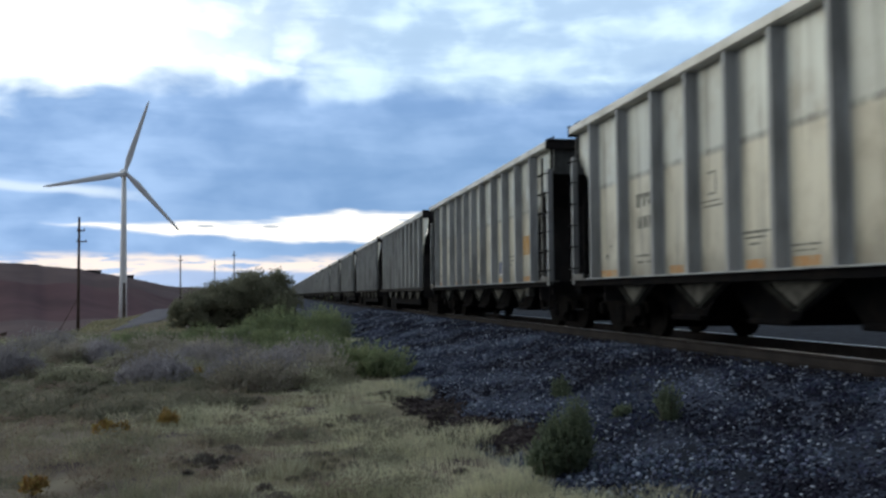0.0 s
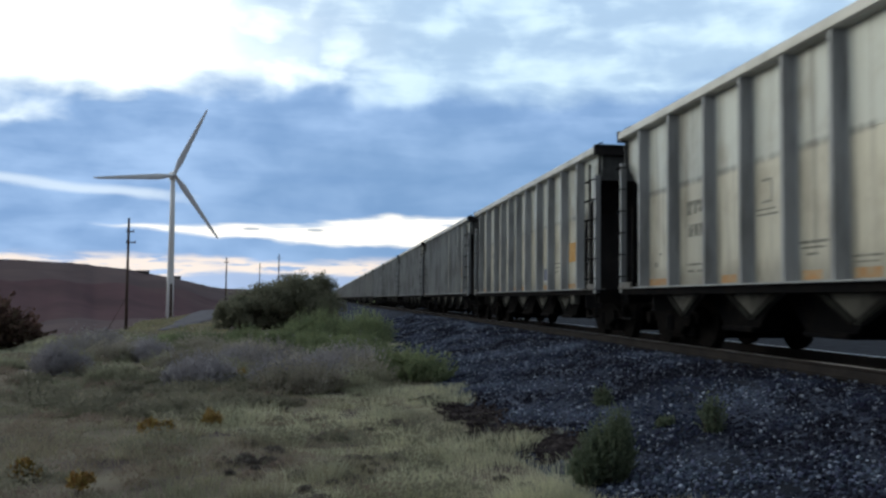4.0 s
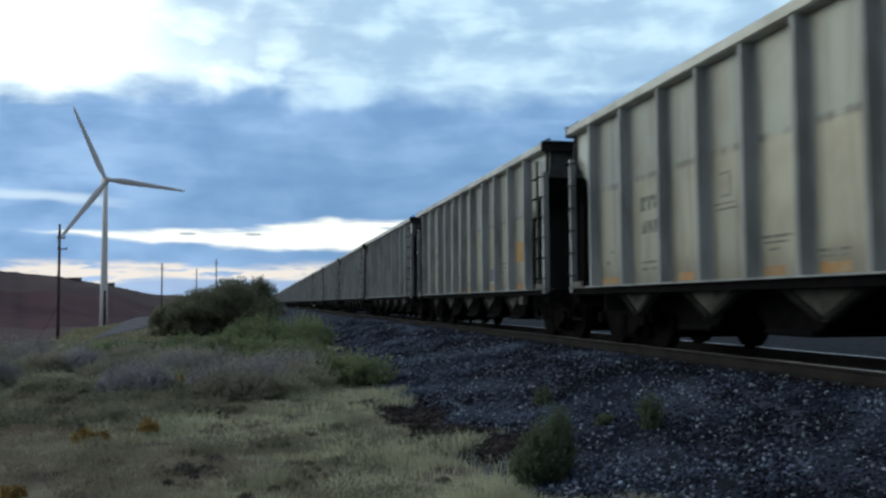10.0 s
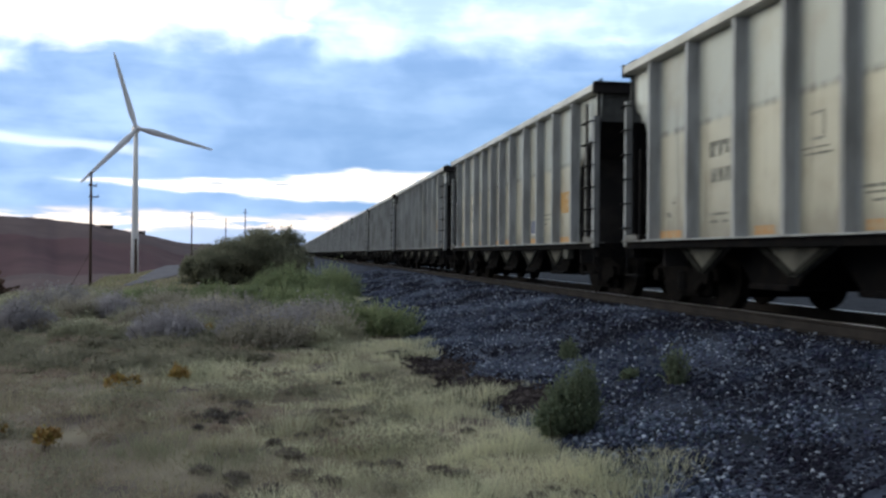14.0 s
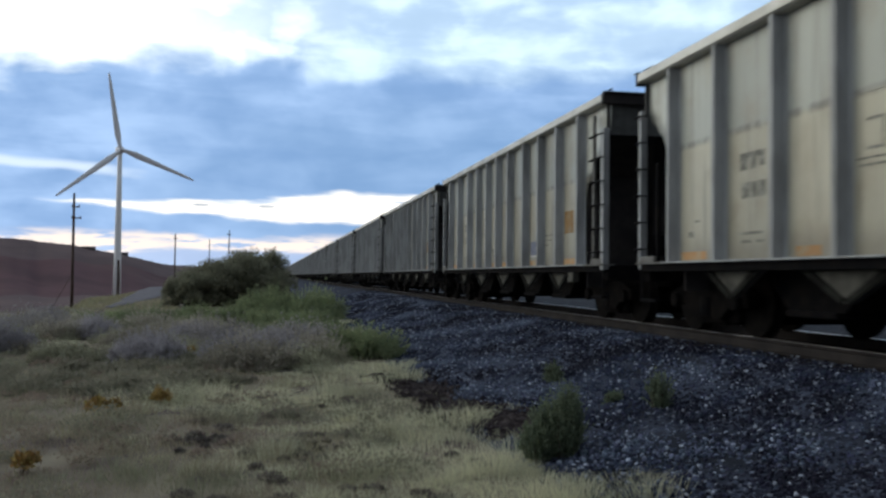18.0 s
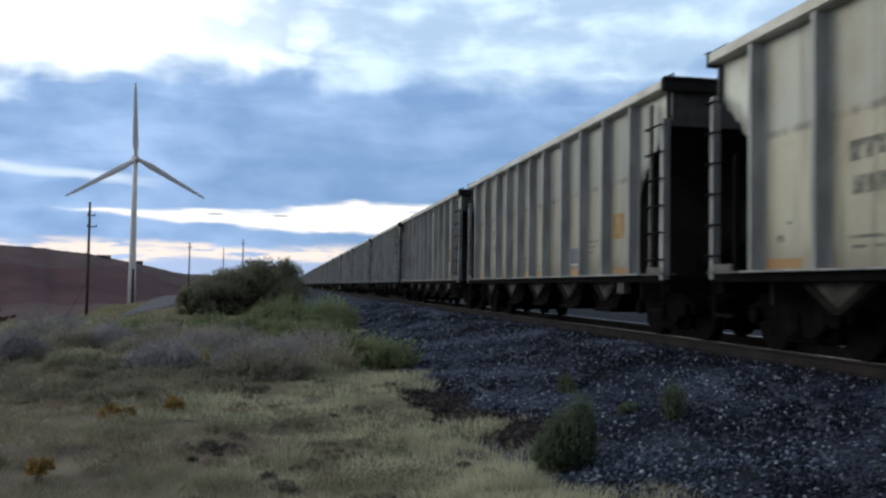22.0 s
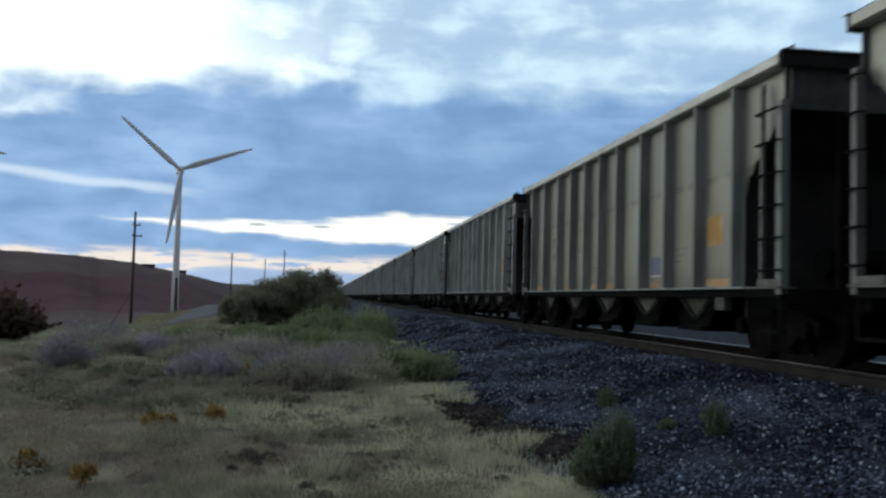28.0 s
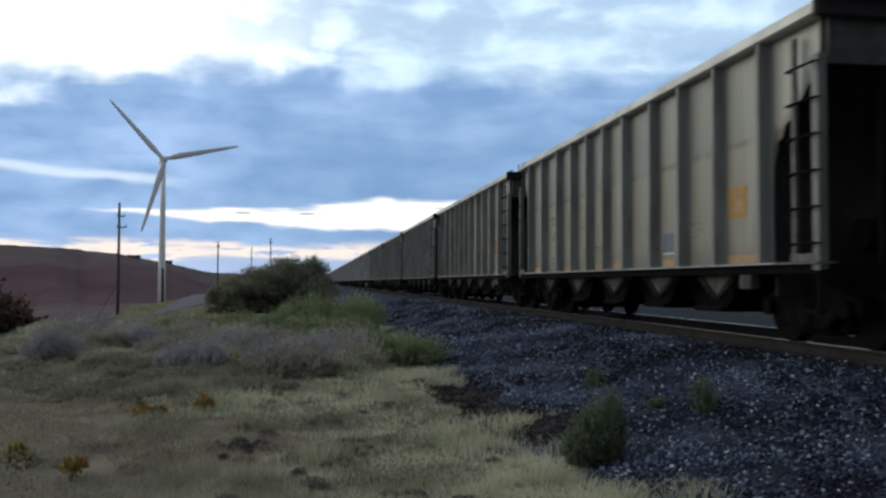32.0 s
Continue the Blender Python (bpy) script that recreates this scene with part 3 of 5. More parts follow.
def make_stones(bed):
    """Loose stones on the bank, each a rough eight-cornered lump."""
    rng = np.random.RandomState(11)
    base = np.array([(-1, -1, -1), (1, -1, -1), (1, 1, -1), (-1, 1, -1), (-1, -1, 1), (1, -1, 1), (1, 1, 1), (-1, 1, 1)], float) * 0.5
    quads = np.array([(0, 3, 2, 1), (4, 5, 6, 7), (0, 1, 5, 4), (1, 2, 6, 5), (2, 3, 7, 6), (3, 0, 4, 7)])

    def stones(x, y, size, lift):
        n = len(x)
        v = base[None] * (1 + rng.uniform(-0.35, 0.35, (n, 8, 3)))
        s = size[:, None] * rng.uniform(0.6, 1.25, (n, 3))
        v = v * s[:, None, :]
        a, b = rng.uniform(0, 6.28, n), rng.uniform(-0.6, 0.6, n)
        ca, sa, cb, sb = np.cos(a), np.sin(a), np.cos(b), np.sin(b)
        vx, vy, vz = v[..., 0], v[..., 1], v[..., 2]
        vy, vz = vy * cb[:, None] - vz * sb[:, None], vy * sb[:, None] + vz * cb[:, None]
        vx, vy = vx * ca[:, None] - vy * sa[:, None], vx * sa[:, None] + vy * ca[:, None]
        z = np.maximum(bank_z(x), ground_z(x, y)) + lift * size
        out = np.stack([vx + x[:, None], vy + y[:, None], vz + z[:, None]], -1)
        return out
    n = 58000
    u = rng.uniform(0, 1, n)
    y = 5.0 + 50 * u ** 2.0
    y[:5000] = rng.uniform(-7, 6, 5000)
    x = rng.uniform(2.35, 6.1, n) + rng.normal(0, 0.12, n)
    size = rng.uniform(0.012, 0.032, n) * np.interp(y, [8, 45], [1.0, 2.0])
    V = stones(x, y, size, 0.2)
    # dust gathers on the stones near the toe and up the line
    mottle = np.array([noise.noise(Vector((a * 1.0, b * 0.55, 3.0))) for a, b in zip(x, y)])
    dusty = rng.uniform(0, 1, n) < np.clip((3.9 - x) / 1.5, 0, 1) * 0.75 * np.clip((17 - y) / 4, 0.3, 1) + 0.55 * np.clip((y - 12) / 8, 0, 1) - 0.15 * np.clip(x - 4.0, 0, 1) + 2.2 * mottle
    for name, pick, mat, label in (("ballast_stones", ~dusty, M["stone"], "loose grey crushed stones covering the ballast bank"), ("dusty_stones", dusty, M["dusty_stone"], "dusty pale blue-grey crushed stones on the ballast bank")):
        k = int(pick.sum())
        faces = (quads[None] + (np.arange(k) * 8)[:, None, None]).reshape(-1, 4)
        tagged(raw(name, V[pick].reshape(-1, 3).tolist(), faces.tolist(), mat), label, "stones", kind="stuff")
    # the larger stones nearest the camera
    k = 260
    spots = []
    while len(spots) < k:
        px, py = rng.uniform(2.4, 5.4), 6.0 + 11 * rng.uniform() ** 1.2
        if noise.noise(Vector((px * 0.9, py * 0.6, 5.0))) + 0.12 * (3.6 - px) > rng.uniform(-0.25, 0.45):
            spots.append((px, py))
    x, y = np.array(spots).T
    shapes = []
    for i in range(8):
        v = stones(np.zeros(1), np.zeros(1), np.array([0.023]), 0.0)[0]
        v = v - v.mean(0)
        me = bpy.data.meshes.new("stone")
        me.from_pydata(v.tolist(), [], quads.tolist())
        me.materials.append(M["pale_stone"])
        shapes.append(me)
    for i in range(k):
        s = new("stone", shapes[i % 8])
        s.parent = bed
        s.matrix_basis = pose(x[i], y[i], float(bank_z(x[i])) + 0.012, 0, 0, rng.uniform(0, 360))
    # dark crumbled soil at the toe of the bank
    n = 4600
    lump = np.array(((2.2, 10.9, 0.4, 0.9), (2.15, 12.9, 0.36, 1.1), (2.6, 9.7, 0.36, 0.8), (1.95, 14.6, 0.3, 0.8)))[rng.choice(4, n, p=[0.36, 0.24, 0.2, 0.2])]
    x, y = lump[:, 0] + rng.normal(0, 1, n) * lump[:, 2] * 0.5, lump[:, 1] + rng.normal(0, 1, n) * lump[:, 3] * 0.4
    V = stones(x, y, rng.uniform(0.015, 0.055, n), 0.35)
    faces = (quads[None] + (np.arange(n) * 8)[:, None, None]).reshape(-1, 4)
    tagged(raw("soil_clods", V.reshape(-1, 3).tolist(), faces.tolist(), M["clod"]), "dark crumbled reddish-brown soil at the foot of the ballast", "soil", kind="stuff")


M["clod"] = material("dark_clod", (0.036, 0.030, 0.033), 0.95, 0, (0.066, 0.055, 0.055), 3.0, 5, island=0.4)
M["pale_stone"] = material("pale_ballast_stone", (0.30, 0.34, 0.43), 0.9, 0, (0.12, 0.145, 0.20), 8, 5, vary=0.6)


def make_track():
    track = tagged(new("railway_track"), "rusty steel rails on dark weathered wooden ties", "railway track", kind="structure")
    y0, y1 = -60.0, 1500.0
    prof = [(-0.07, 0.0), (0.07, 0.0), (0.07, 0.012), (0.015, 0.03), (0.012, 0.125), (0.036, 0.138), (0.036, 0.166), (-0.036, 0.166), (-0.036, 0.138), (-0.012, 0.125), (-0.015, 0.03), (-0.07, 0.012)]
    for s in (-1, 1):
        xr = TRACK_X + s * 0.755
        part("rail", prism([(xr + a, RAIL_Z - 0.172 + b) for a, b in prof], "y", y0, y1), M["rail"], track)
        part("rail_head", box(xr - 0.034, xr + 0.034, y0, y1, RAIL_Z - 0.006, RAIL_Z), M["railtop"], track, "polished bright steel rail head")
    tie = box(-1.3, 1.3, -0.115, 0.115, -0.19, 0.0, bevel=0.012)
    me = mesh_of("tie", tie, M["tie"])
    rng = random.Random(5)
    for i in range(130):
        ob = new("tie", me)
        ob.parent = track
        ob.matrix_basis = pose(TRACK_X + rng.uniform(-0.04, 0.04), -4 + i * 0.5, RAIL_Z - 0.168, 0, 0, rng.uniform(-1, 1))
    vs, fs = [], []
    for i in range(700):
        yy = 61 + i * 0.5
        b = len(vs)
        vs += [(TRACK_X + sx * 1.3, yy + sy * 0.115, RAIL_Z - 0.168 - dz) for sx in (-1, 1) for sy in (-1, 1) for dz in (0, 0.19)]
        fs += [(b, b + 4, b + 6, b + 2), (b, b + 2, b + 3, b + 1), (b, b + 1, b + 5, b + 4), (b + 4, b + 5, b + 7, b + 6), (b + 2, b + 6, b + 7, b + 3)]
    far = raw("ties", vs, fs, M["tie"], track)
    tagged(far, kind="stuff")


def ridge(name, points, base_drop, depth, mat, top_mat, label):
    """A long flat-topped slope: points of bearing, distance and crest height above the eye's level (degrees)."""
    rng = np.random.RandomState(8)
    pts = []
    for (a0, d0, e0), (a1, d1, e1) in zip(points, points[1:]):
        n = 14
        for i in range(n):
            t = i / n
            pts.append((a0 + (a1 - a0) * t, d0 + (d1 - d0) * t, e0 + (e1 - e0) * t + rng.uniform(-0.02, 0.02)))
    pts.append(points[-1])
    rows = []
    for a, d, e in pts:
        sx, sy = math.sin(radians(a)), math.cos(radians(a))
        zt = EYE[2] + d * math.tan(radians(e))
        zb = base_drop
        w = 3.0 * math.sin(a * 2.3) + 2.0 * math.sin(a * 5.1)
        col = []
        for k, (dd, fz) in enumerate(((-0.62, 0.0), (-0.36, 0.16), (-0.18, 0.45), (-0.07, 0.80), (-0.02, 0.96), (0.0, 1.0))):
            r = d * (1 + dd * depth) + w
            jitter = 0.03 * math.sin(a * 1.7 + k) if 0 < k < 5 else 0
            col.append((sx * r, sy * r, zb + (zt - zb) * (fz + jitter)))
        rows.append((col, (sx * (d + 900), sy * (d + 900), zt + 6)))
    k = 6
    v = [p for col, _ in rows for p in col]
    f = [(i * k + j, (i + 1) * k + j, (i + 1) * k + j + 1, i * k + j + 1) for i in range(len(rows) - 1) for j in range(k - 1)]
    ob = raw(name, v, f, mat)
    ob.data.materials.append(top_mat)
    for i, p in enumerate(ob.data.polygons):
        p.use_smooth = True
        p.material_index = 1 if i % (k - 1) >= 3 else 0
    tagged(ob, label, "hillside", kind="structure")
    v2 = [p for col, back in rows for p in (tuple(np.array(col[-1]) + (0, 0, 0.02)), back)]
    f2 = [(i * 2, (i + 1) * 2, (i + 1) * 2 + 1, i * 2 + 1) for i in range(len(rows) - 1)]
    raw("field", v2, f2, top_mat, ob)


def make_far_land():
    ridge("upland_field", [(-60, 820, 2.8), (-30, 840, 2.3), (-19, 860, 2.06), (-14.5, 880, 1.90), (-11.6, 900, 1.62), (-9.6, 910, 1.26), (-8.2, 930, 0.98), (-6.6, 960, 0.62), (-5.0, 990, 0.3)], -14.0, 1.0, M["plateau"], M["plateau"],
          "pale dry field rising behind the dark slope")
    ridge("hillside", [(-60, 620, 1.9), (-30, 640, 1.6), (-19, 660, 1.50), (-14.5, 680, 1.40), (-11.6, 700, 1.22), (-9.6, 710, 1.08), (-8.2, 730, 0.80), (-6.6, 760, 0.30), (-5.0, 800, -0.1)], -19.0, 1.0, M["hill"], M["plateau"],
          "long dark purple-brown scrub slope with a flat top")
    ridge("low_rise", [(-9.6, 1100, 0.75), (-7.5, 1150, 0.62), (-5.0, 1250, 0.5), (-2.5, 1400, 0.42), (0, 1500, 0.30), (3, 1600, 0.2)], -9.0, 0.6, M["hill"], M["plateau"], "distant low dark rise on the horizon")
    for az, d, el, w, h in ((-8.75, 922, 1.06, 11, 3.6), (-10.6, 904, 1.42, 12, 2.6)):
        x, y = d * math.sin(radians(az)), d * math.cos(radians(az))
        shed = tagged(new("shed"), "small dark flat-roofed shed on the plateau", "shed", "sheds on the plateau")
        shed.matrix_basis = pose(x, y, EYE[2] + d * math.tan(radians(el)) - 1.0, 0, 0, -az)
        part("wall", box(-w / 2, w / 2, -2.5, 2.5, -1.5, h), M["roof"], shed)
        part("roof", box(-w / 2 - 0.4, w / 2 + 0.4, -2.9, 2.9, h, h + 0.35), M["hill"], shed)
    # gravel road that bends away towards the tower
    line = [(x, y, w) for x, y, w in zip(ROAD_X, ROAD_Y, (0.2, 0.8, 1.1, 1.35, 1.5, 1.6, 1.6))]
    v, f = [], []
    dense = []
    for (a, b), in zip(zip(line, line[1:])):
        for i in range(12):
            t = i / 12
            dense.append(tuple(p + (q - p) * t for p, q in zip(a, b)))
    for i, (x, y, w) in enumerate(dense):
        z = float(ground_z(x, y))
        for s in (-1, -0.4, 0.4, 1):
            v.append((x + s * w, y + 0.6 * s * w * 0.3, z + 0.10 - 0.07 * abs(s)))
        if i:
            b = i * 4
            f += [(b - 4 + k, b - 3 + k, b + 1 + k, b + k) for k in range(3)]
    tagged(raw("road", v, f, M["gravel"]), "pale grey gravel road bending away through the scrub", "road", kind="structure")


# ---- things: hopper cars ----
POSTS = [-1.08, -2.42, -3.79, -4.95, -6.07, -7.14, -8.27, -9.62, -10.80, -12.04, -13.33]
HALF = 1.47
CHUTES = (-2.55, -4.86, -7.25, -9.55, -11.72)
SILL_TOP, CHORD_Z = 1.0, 3.73


def end_outline(y_in, y_out):
    """Side sheet of an end bay, cut away along the slope of the end sheet."""
    run = y_out - y_in
    edge = [(0.07, SILL_TOP), (0.08, 2.20), (0.13, 2.34), (0.16, 2.48), (0.24, 2.52), (0.30, 2.66), (0.40, 2.71), (0.50, 2.88), (0.58, 2.90), (0.70, 3.05), (0.82, 3.10), (0.90, 3.22), (1.0, 3.27)]
    return [(y_in, SILL_TOP)] + [(y_in + f * run, z) for f, z in edge] + [(y_out, CHORD_Z), (y_in, CHORD_Z)]


def make_hopper_car():
    car = new("hopper_car")
    tagged(car, "weathered silver-grey ribbed aluminium open hopper car on the rails", "hopper car", "hopper cars of the train")
    n_end, f_end = -BODY_LEN, 0.0
    edges = [f_end] + POSTS + [n_end]
    for s in (-1, 1):
        near = s < 0
        for i in range(1, len(edges) - 2):
            a, b = edges[i] - 0.02, edges[i + 1] + 0.02
            x0, x1 = sorted((s * HALF, s * (HALF - 0.012)))
            u0, u1 = sorted((s * (HALF + 0.005), s * (HALF - 0.008)))
            bm = box(x0, x1, b, a, SILL_TOP, 2.60)
            box(u0, u1, b + 0.001, a - 0.001, 2.575, CHORD_Z, bm)
            part("side_panel", bm, M["panel"], car)
        for y_in, y_out in ((POSTS[0], f_end - 0.02), (POSTS[-1], n_end + 0.02)):
            part("end_bay_panel", prism(end_outline(y_in, y_out), "x", s * HALF, s * (HALF - 0.014)), M["sooty"], car, "end panel stained with soot along its cut edge")
        for y in POSTS:
            # flanged channel post
            prof = [(y - 0.105, HALF), (y - 0.105, HALF + 0.012), (y - 0.075, HALF + 0.018), (y - 0.036, HALF + 0.155), (y + 0.040, HALF + 0.155), (y + 0.060, HALF + 0.018), (y + 0.105, HALF + 0.012), (y + 0.105, HALF)]
            part("post", prism([(s * b, a) for a, b in prof], "z", SILL_TOP, CHORD_Z), M["post"], car)
        c = [(1.44, 3.73), (1.61, 3.73), (1.645, 3.75), (1.645, 3.86), (1.61, 3.89), (1.44, 3.89)]
        part("top_chord", prism([(s * a, b) for a, b in c], "y", n_end + 0.036, f_end - 0.036), M["chord"], car, "pale worn top rail")
        part("side_sill", box(*sorted((s * 1.40, s * 1.595)), n_end, f_end, 0.87, 0.974), M["black"], car, "dark side sill")
        part("sill_flange", box(*sorted((s * 1.40, s * 1.66)), n_end + 0.9, f_end - 0.9, 0.975, 1.0, bevel=0.005), M["post"], car, "pale worn sill flange")
        part("sill_end", box(*sorted((s * 1.40, s * 1.64)), n_end, n_end + 0.89, 0.975, 1.0), M["rung"], car)
        part("sill_end", box(*sorted((s * 1.40, s * 1.64)), f_end - 0.89, f_end, 0.975, 1.0), M["rung"], car)
        # corner posts and ladders
        for y, inner in ((f_end - 0.07, -0.54), (n_end + 0.07, 0.52)):
            e = 1 if inner < 0 else -1
            x0, x1 = sorted((s * 1.61, s * 1.50))
            part("corner_post", box(x0, x1, y - 0.07 + (0.05 if e > 0 else 0), y + 0.07, 0.9, 3.30, bevel=0.008), M["post"], car, "pale steel corner post")
            ladder = part("ladder", box(*sorted((s * 1.58, s * 1.53)), y + inner - 0.04, y + inner + 0.04, 1.0, 2.45 if e > 0 else 3.60, bevel=0.006), M["black" if e > 0 else "rung"], car, "side ladder with dark steel rungs")
            for z in (1.20, 1.60, 2.00, 2.40, 2.80, 3.20) if s < 0 else ():
                reach = y - 0.14 if e > 0 else y + inner
                part("rung", tube([(s * 1.60, y + e * 0.10, z), (s * 1.66, y + e * 0.085, z), (s * 1.66, reach, z), (s * 1.58, reach - e * 0.01, z)], 0.016, 6), M["black"], ladder, "dark bent steel rung")
            if s < 0:
                part("ladder_foot", box(-1.62, -1.50, min(y, y + inner), max(y, y + inner), 1.003, 1.09, bevel=0.006), M["rung"], car)
                part("grab_iron", tube([(s * 1.5, y - e * 0.22, 3.88), (s * 1.5, y - e * 0.2, 3.95), (s * 1.5, y + e * 0.16, 3.95), (s * 1.5, y + e * 0.18, 3.88)], 0.014, 5), M["black"], car)
            part("step", box(*sorted((s * 1.6, s * 1.5)), min(y, y + inner), max(y, y + inner), 0.42, 0.46, box(*sorted((s * 1.58, s * 1.55)), y - 0.02, y + 0.02, 0.42, 0.9)), M["black"], car)
        # triangular hopper side sheets under the sill
        for yc in CHUTES:
            w = 0.78 if -11 < yc < -3 else 0.70
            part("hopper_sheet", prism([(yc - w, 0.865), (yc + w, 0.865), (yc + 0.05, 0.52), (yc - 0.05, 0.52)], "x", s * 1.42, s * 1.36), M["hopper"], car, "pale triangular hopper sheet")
            for k in (-1, 1) if near else ():
                rim = [(yc + k * w, 0.865), (yc + k * (w - 0.20), 0.865), (yc + k * 0.015, 0.575), (yc + k * 0.05, 0.52)]
                part("chute_rim", prism(rim if k < 0 else rim[::-1], "x", s * 1.45, s * 1.421), M["rim"], car)
        part("jack_pad", box(*sorted((s * 1.58, s * 1.45)), -13.02, -12.72, 0.68, 0.87, bevel=0.01), M["hopper"], car)
    for y, d in ((f_end, -1), (n_end, 1)):
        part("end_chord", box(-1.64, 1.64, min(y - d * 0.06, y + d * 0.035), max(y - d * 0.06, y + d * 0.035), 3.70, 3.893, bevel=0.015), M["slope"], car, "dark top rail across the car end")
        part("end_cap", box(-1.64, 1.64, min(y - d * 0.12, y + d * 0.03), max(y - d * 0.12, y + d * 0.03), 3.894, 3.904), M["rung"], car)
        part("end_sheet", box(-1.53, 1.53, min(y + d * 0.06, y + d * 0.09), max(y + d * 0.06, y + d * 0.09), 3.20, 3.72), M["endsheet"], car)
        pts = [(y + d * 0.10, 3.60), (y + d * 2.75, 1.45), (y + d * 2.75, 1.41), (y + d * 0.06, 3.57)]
        part("slope_sheet", prism(pts, "x", -1.455, 1.455), M["slope"], car, "sloping end sheet with coal dust and recess shade in its colour")
        part("end_sill", box(-1.52, 1.52, min(y, y + d * 0.22), max(y, y + d * 0.22), 0.72, 0.98, bevel=0.01), M["black"], car)
        for xs in (-0.75, 0.75):
            part("end_brace", box(xs - 0.06, xs + 0.06, min(y + d * 0.05, y + d * 0.15), max(y + d * 0.05, y + d * 0.15), 0.98, 3.2), M["black"], car)
        cp = box(-0.12, 0.12, min(y - d * 0.55, y + d * 0.3), max(y - d * 0.55, y + d * 0.3), 0.72, 0.92, bevel=0.02)
        box(-0.18, 0.18, min(y - d * 0.74, y - d * 0.45), max(y - d * 0.74, y - d * 0.45), 0.66, 0.98, cp, 0.05)
        part("coupler", cp, M["truck"], car)
    # plate added so that no sky shows through the end recess
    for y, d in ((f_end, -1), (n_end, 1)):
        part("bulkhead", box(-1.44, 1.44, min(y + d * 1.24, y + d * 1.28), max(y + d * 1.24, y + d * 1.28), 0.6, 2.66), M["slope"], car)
    part("brake_reservoir", tube([(-0.55, n_end + 0.9, 1.35), (0.55, n_end + 0.9, 1.35)], 0.2, 12), M["black"], car)
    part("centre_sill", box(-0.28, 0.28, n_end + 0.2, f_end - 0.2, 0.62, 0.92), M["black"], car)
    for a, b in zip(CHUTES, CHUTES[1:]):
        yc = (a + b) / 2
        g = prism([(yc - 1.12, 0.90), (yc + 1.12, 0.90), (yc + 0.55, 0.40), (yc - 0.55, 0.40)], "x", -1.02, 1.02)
        part("hopper_bay", g, M["black"], car, "black hopper bottom with the shade under the car in its colour")
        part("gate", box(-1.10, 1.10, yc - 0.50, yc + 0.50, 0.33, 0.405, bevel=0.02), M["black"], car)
    # trucks: side frames, bolster, springs and two wheelsets each
    sets = []
    for yc in (f_end - 1.18, n_end + 1.18):
        truck = part("truck", box(-1.05, 1.05, yc - 0.2, yc + 0.2, 0.42, 0.72, bevel=0.03), M["truck"], car, "rusty cast steel truck with the shade under the car in its colour")
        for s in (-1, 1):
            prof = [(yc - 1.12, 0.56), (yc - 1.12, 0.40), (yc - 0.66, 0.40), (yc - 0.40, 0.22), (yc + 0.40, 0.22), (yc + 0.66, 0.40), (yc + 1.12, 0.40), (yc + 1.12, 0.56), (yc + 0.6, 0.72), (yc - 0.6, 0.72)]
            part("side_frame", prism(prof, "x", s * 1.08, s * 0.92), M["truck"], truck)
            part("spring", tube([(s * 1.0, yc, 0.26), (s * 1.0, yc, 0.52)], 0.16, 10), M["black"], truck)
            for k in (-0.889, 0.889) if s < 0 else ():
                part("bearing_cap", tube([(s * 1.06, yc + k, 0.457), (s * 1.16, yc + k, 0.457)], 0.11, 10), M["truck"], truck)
        # beams and plank added to block the bright ground behind the wheels
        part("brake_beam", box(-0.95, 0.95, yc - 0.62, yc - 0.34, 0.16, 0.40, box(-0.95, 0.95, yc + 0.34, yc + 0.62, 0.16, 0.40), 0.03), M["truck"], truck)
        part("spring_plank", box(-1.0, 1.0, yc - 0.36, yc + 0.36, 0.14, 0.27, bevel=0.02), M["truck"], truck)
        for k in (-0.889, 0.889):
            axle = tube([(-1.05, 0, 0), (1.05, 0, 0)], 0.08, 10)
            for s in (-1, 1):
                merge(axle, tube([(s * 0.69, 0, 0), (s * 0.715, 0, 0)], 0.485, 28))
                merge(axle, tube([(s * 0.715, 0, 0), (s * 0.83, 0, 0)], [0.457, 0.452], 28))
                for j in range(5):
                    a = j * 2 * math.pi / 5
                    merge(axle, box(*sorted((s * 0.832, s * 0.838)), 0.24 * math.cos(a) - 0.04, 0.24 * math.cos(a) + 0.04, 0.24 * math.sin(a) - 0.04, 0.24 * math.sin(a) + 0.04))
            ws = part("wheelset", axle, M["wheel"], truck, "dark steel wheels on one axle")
            ws.matrix_parent_inverse = Matrix.Translation((0, yc + k, 0.457))
            sets.append(ws)
    # markings: reflective strips, worn patches and lettering as bars
    def mark(name, y0, y1, z0, z1, mat, label="", proud=0.003, up=False):
        x0 = -(HALF + (0.016 if up else 0.0))
        part(name, box(x0 - proud, x0, min(y0, y1), max(y0, y1), z0, z1), mat, car, label)
    for y0, y1 in ((-1.20, -1.95), (-4.05, -4.52), (-6.25, -6.67), (-7.30, -7.80), (-9.82, -10.28), (-12.16, -13.05)):
        mark("reflector_strip", y0, y1, 1.02, 1.13, M["orange"], "faded orange reflective strip")
    mark("worn_patch", -12.20, -12.74, 1.62, 2.05, M["ochre"], "rubbed ochre paint patch")
    mark("decal", -9.84, -10.28, 1.24, 1.54, M["navy"], "small dark blue and white decal")
    mark("decal_edge", -9.84, -10.28, 1.21, 1.235, M["white"])
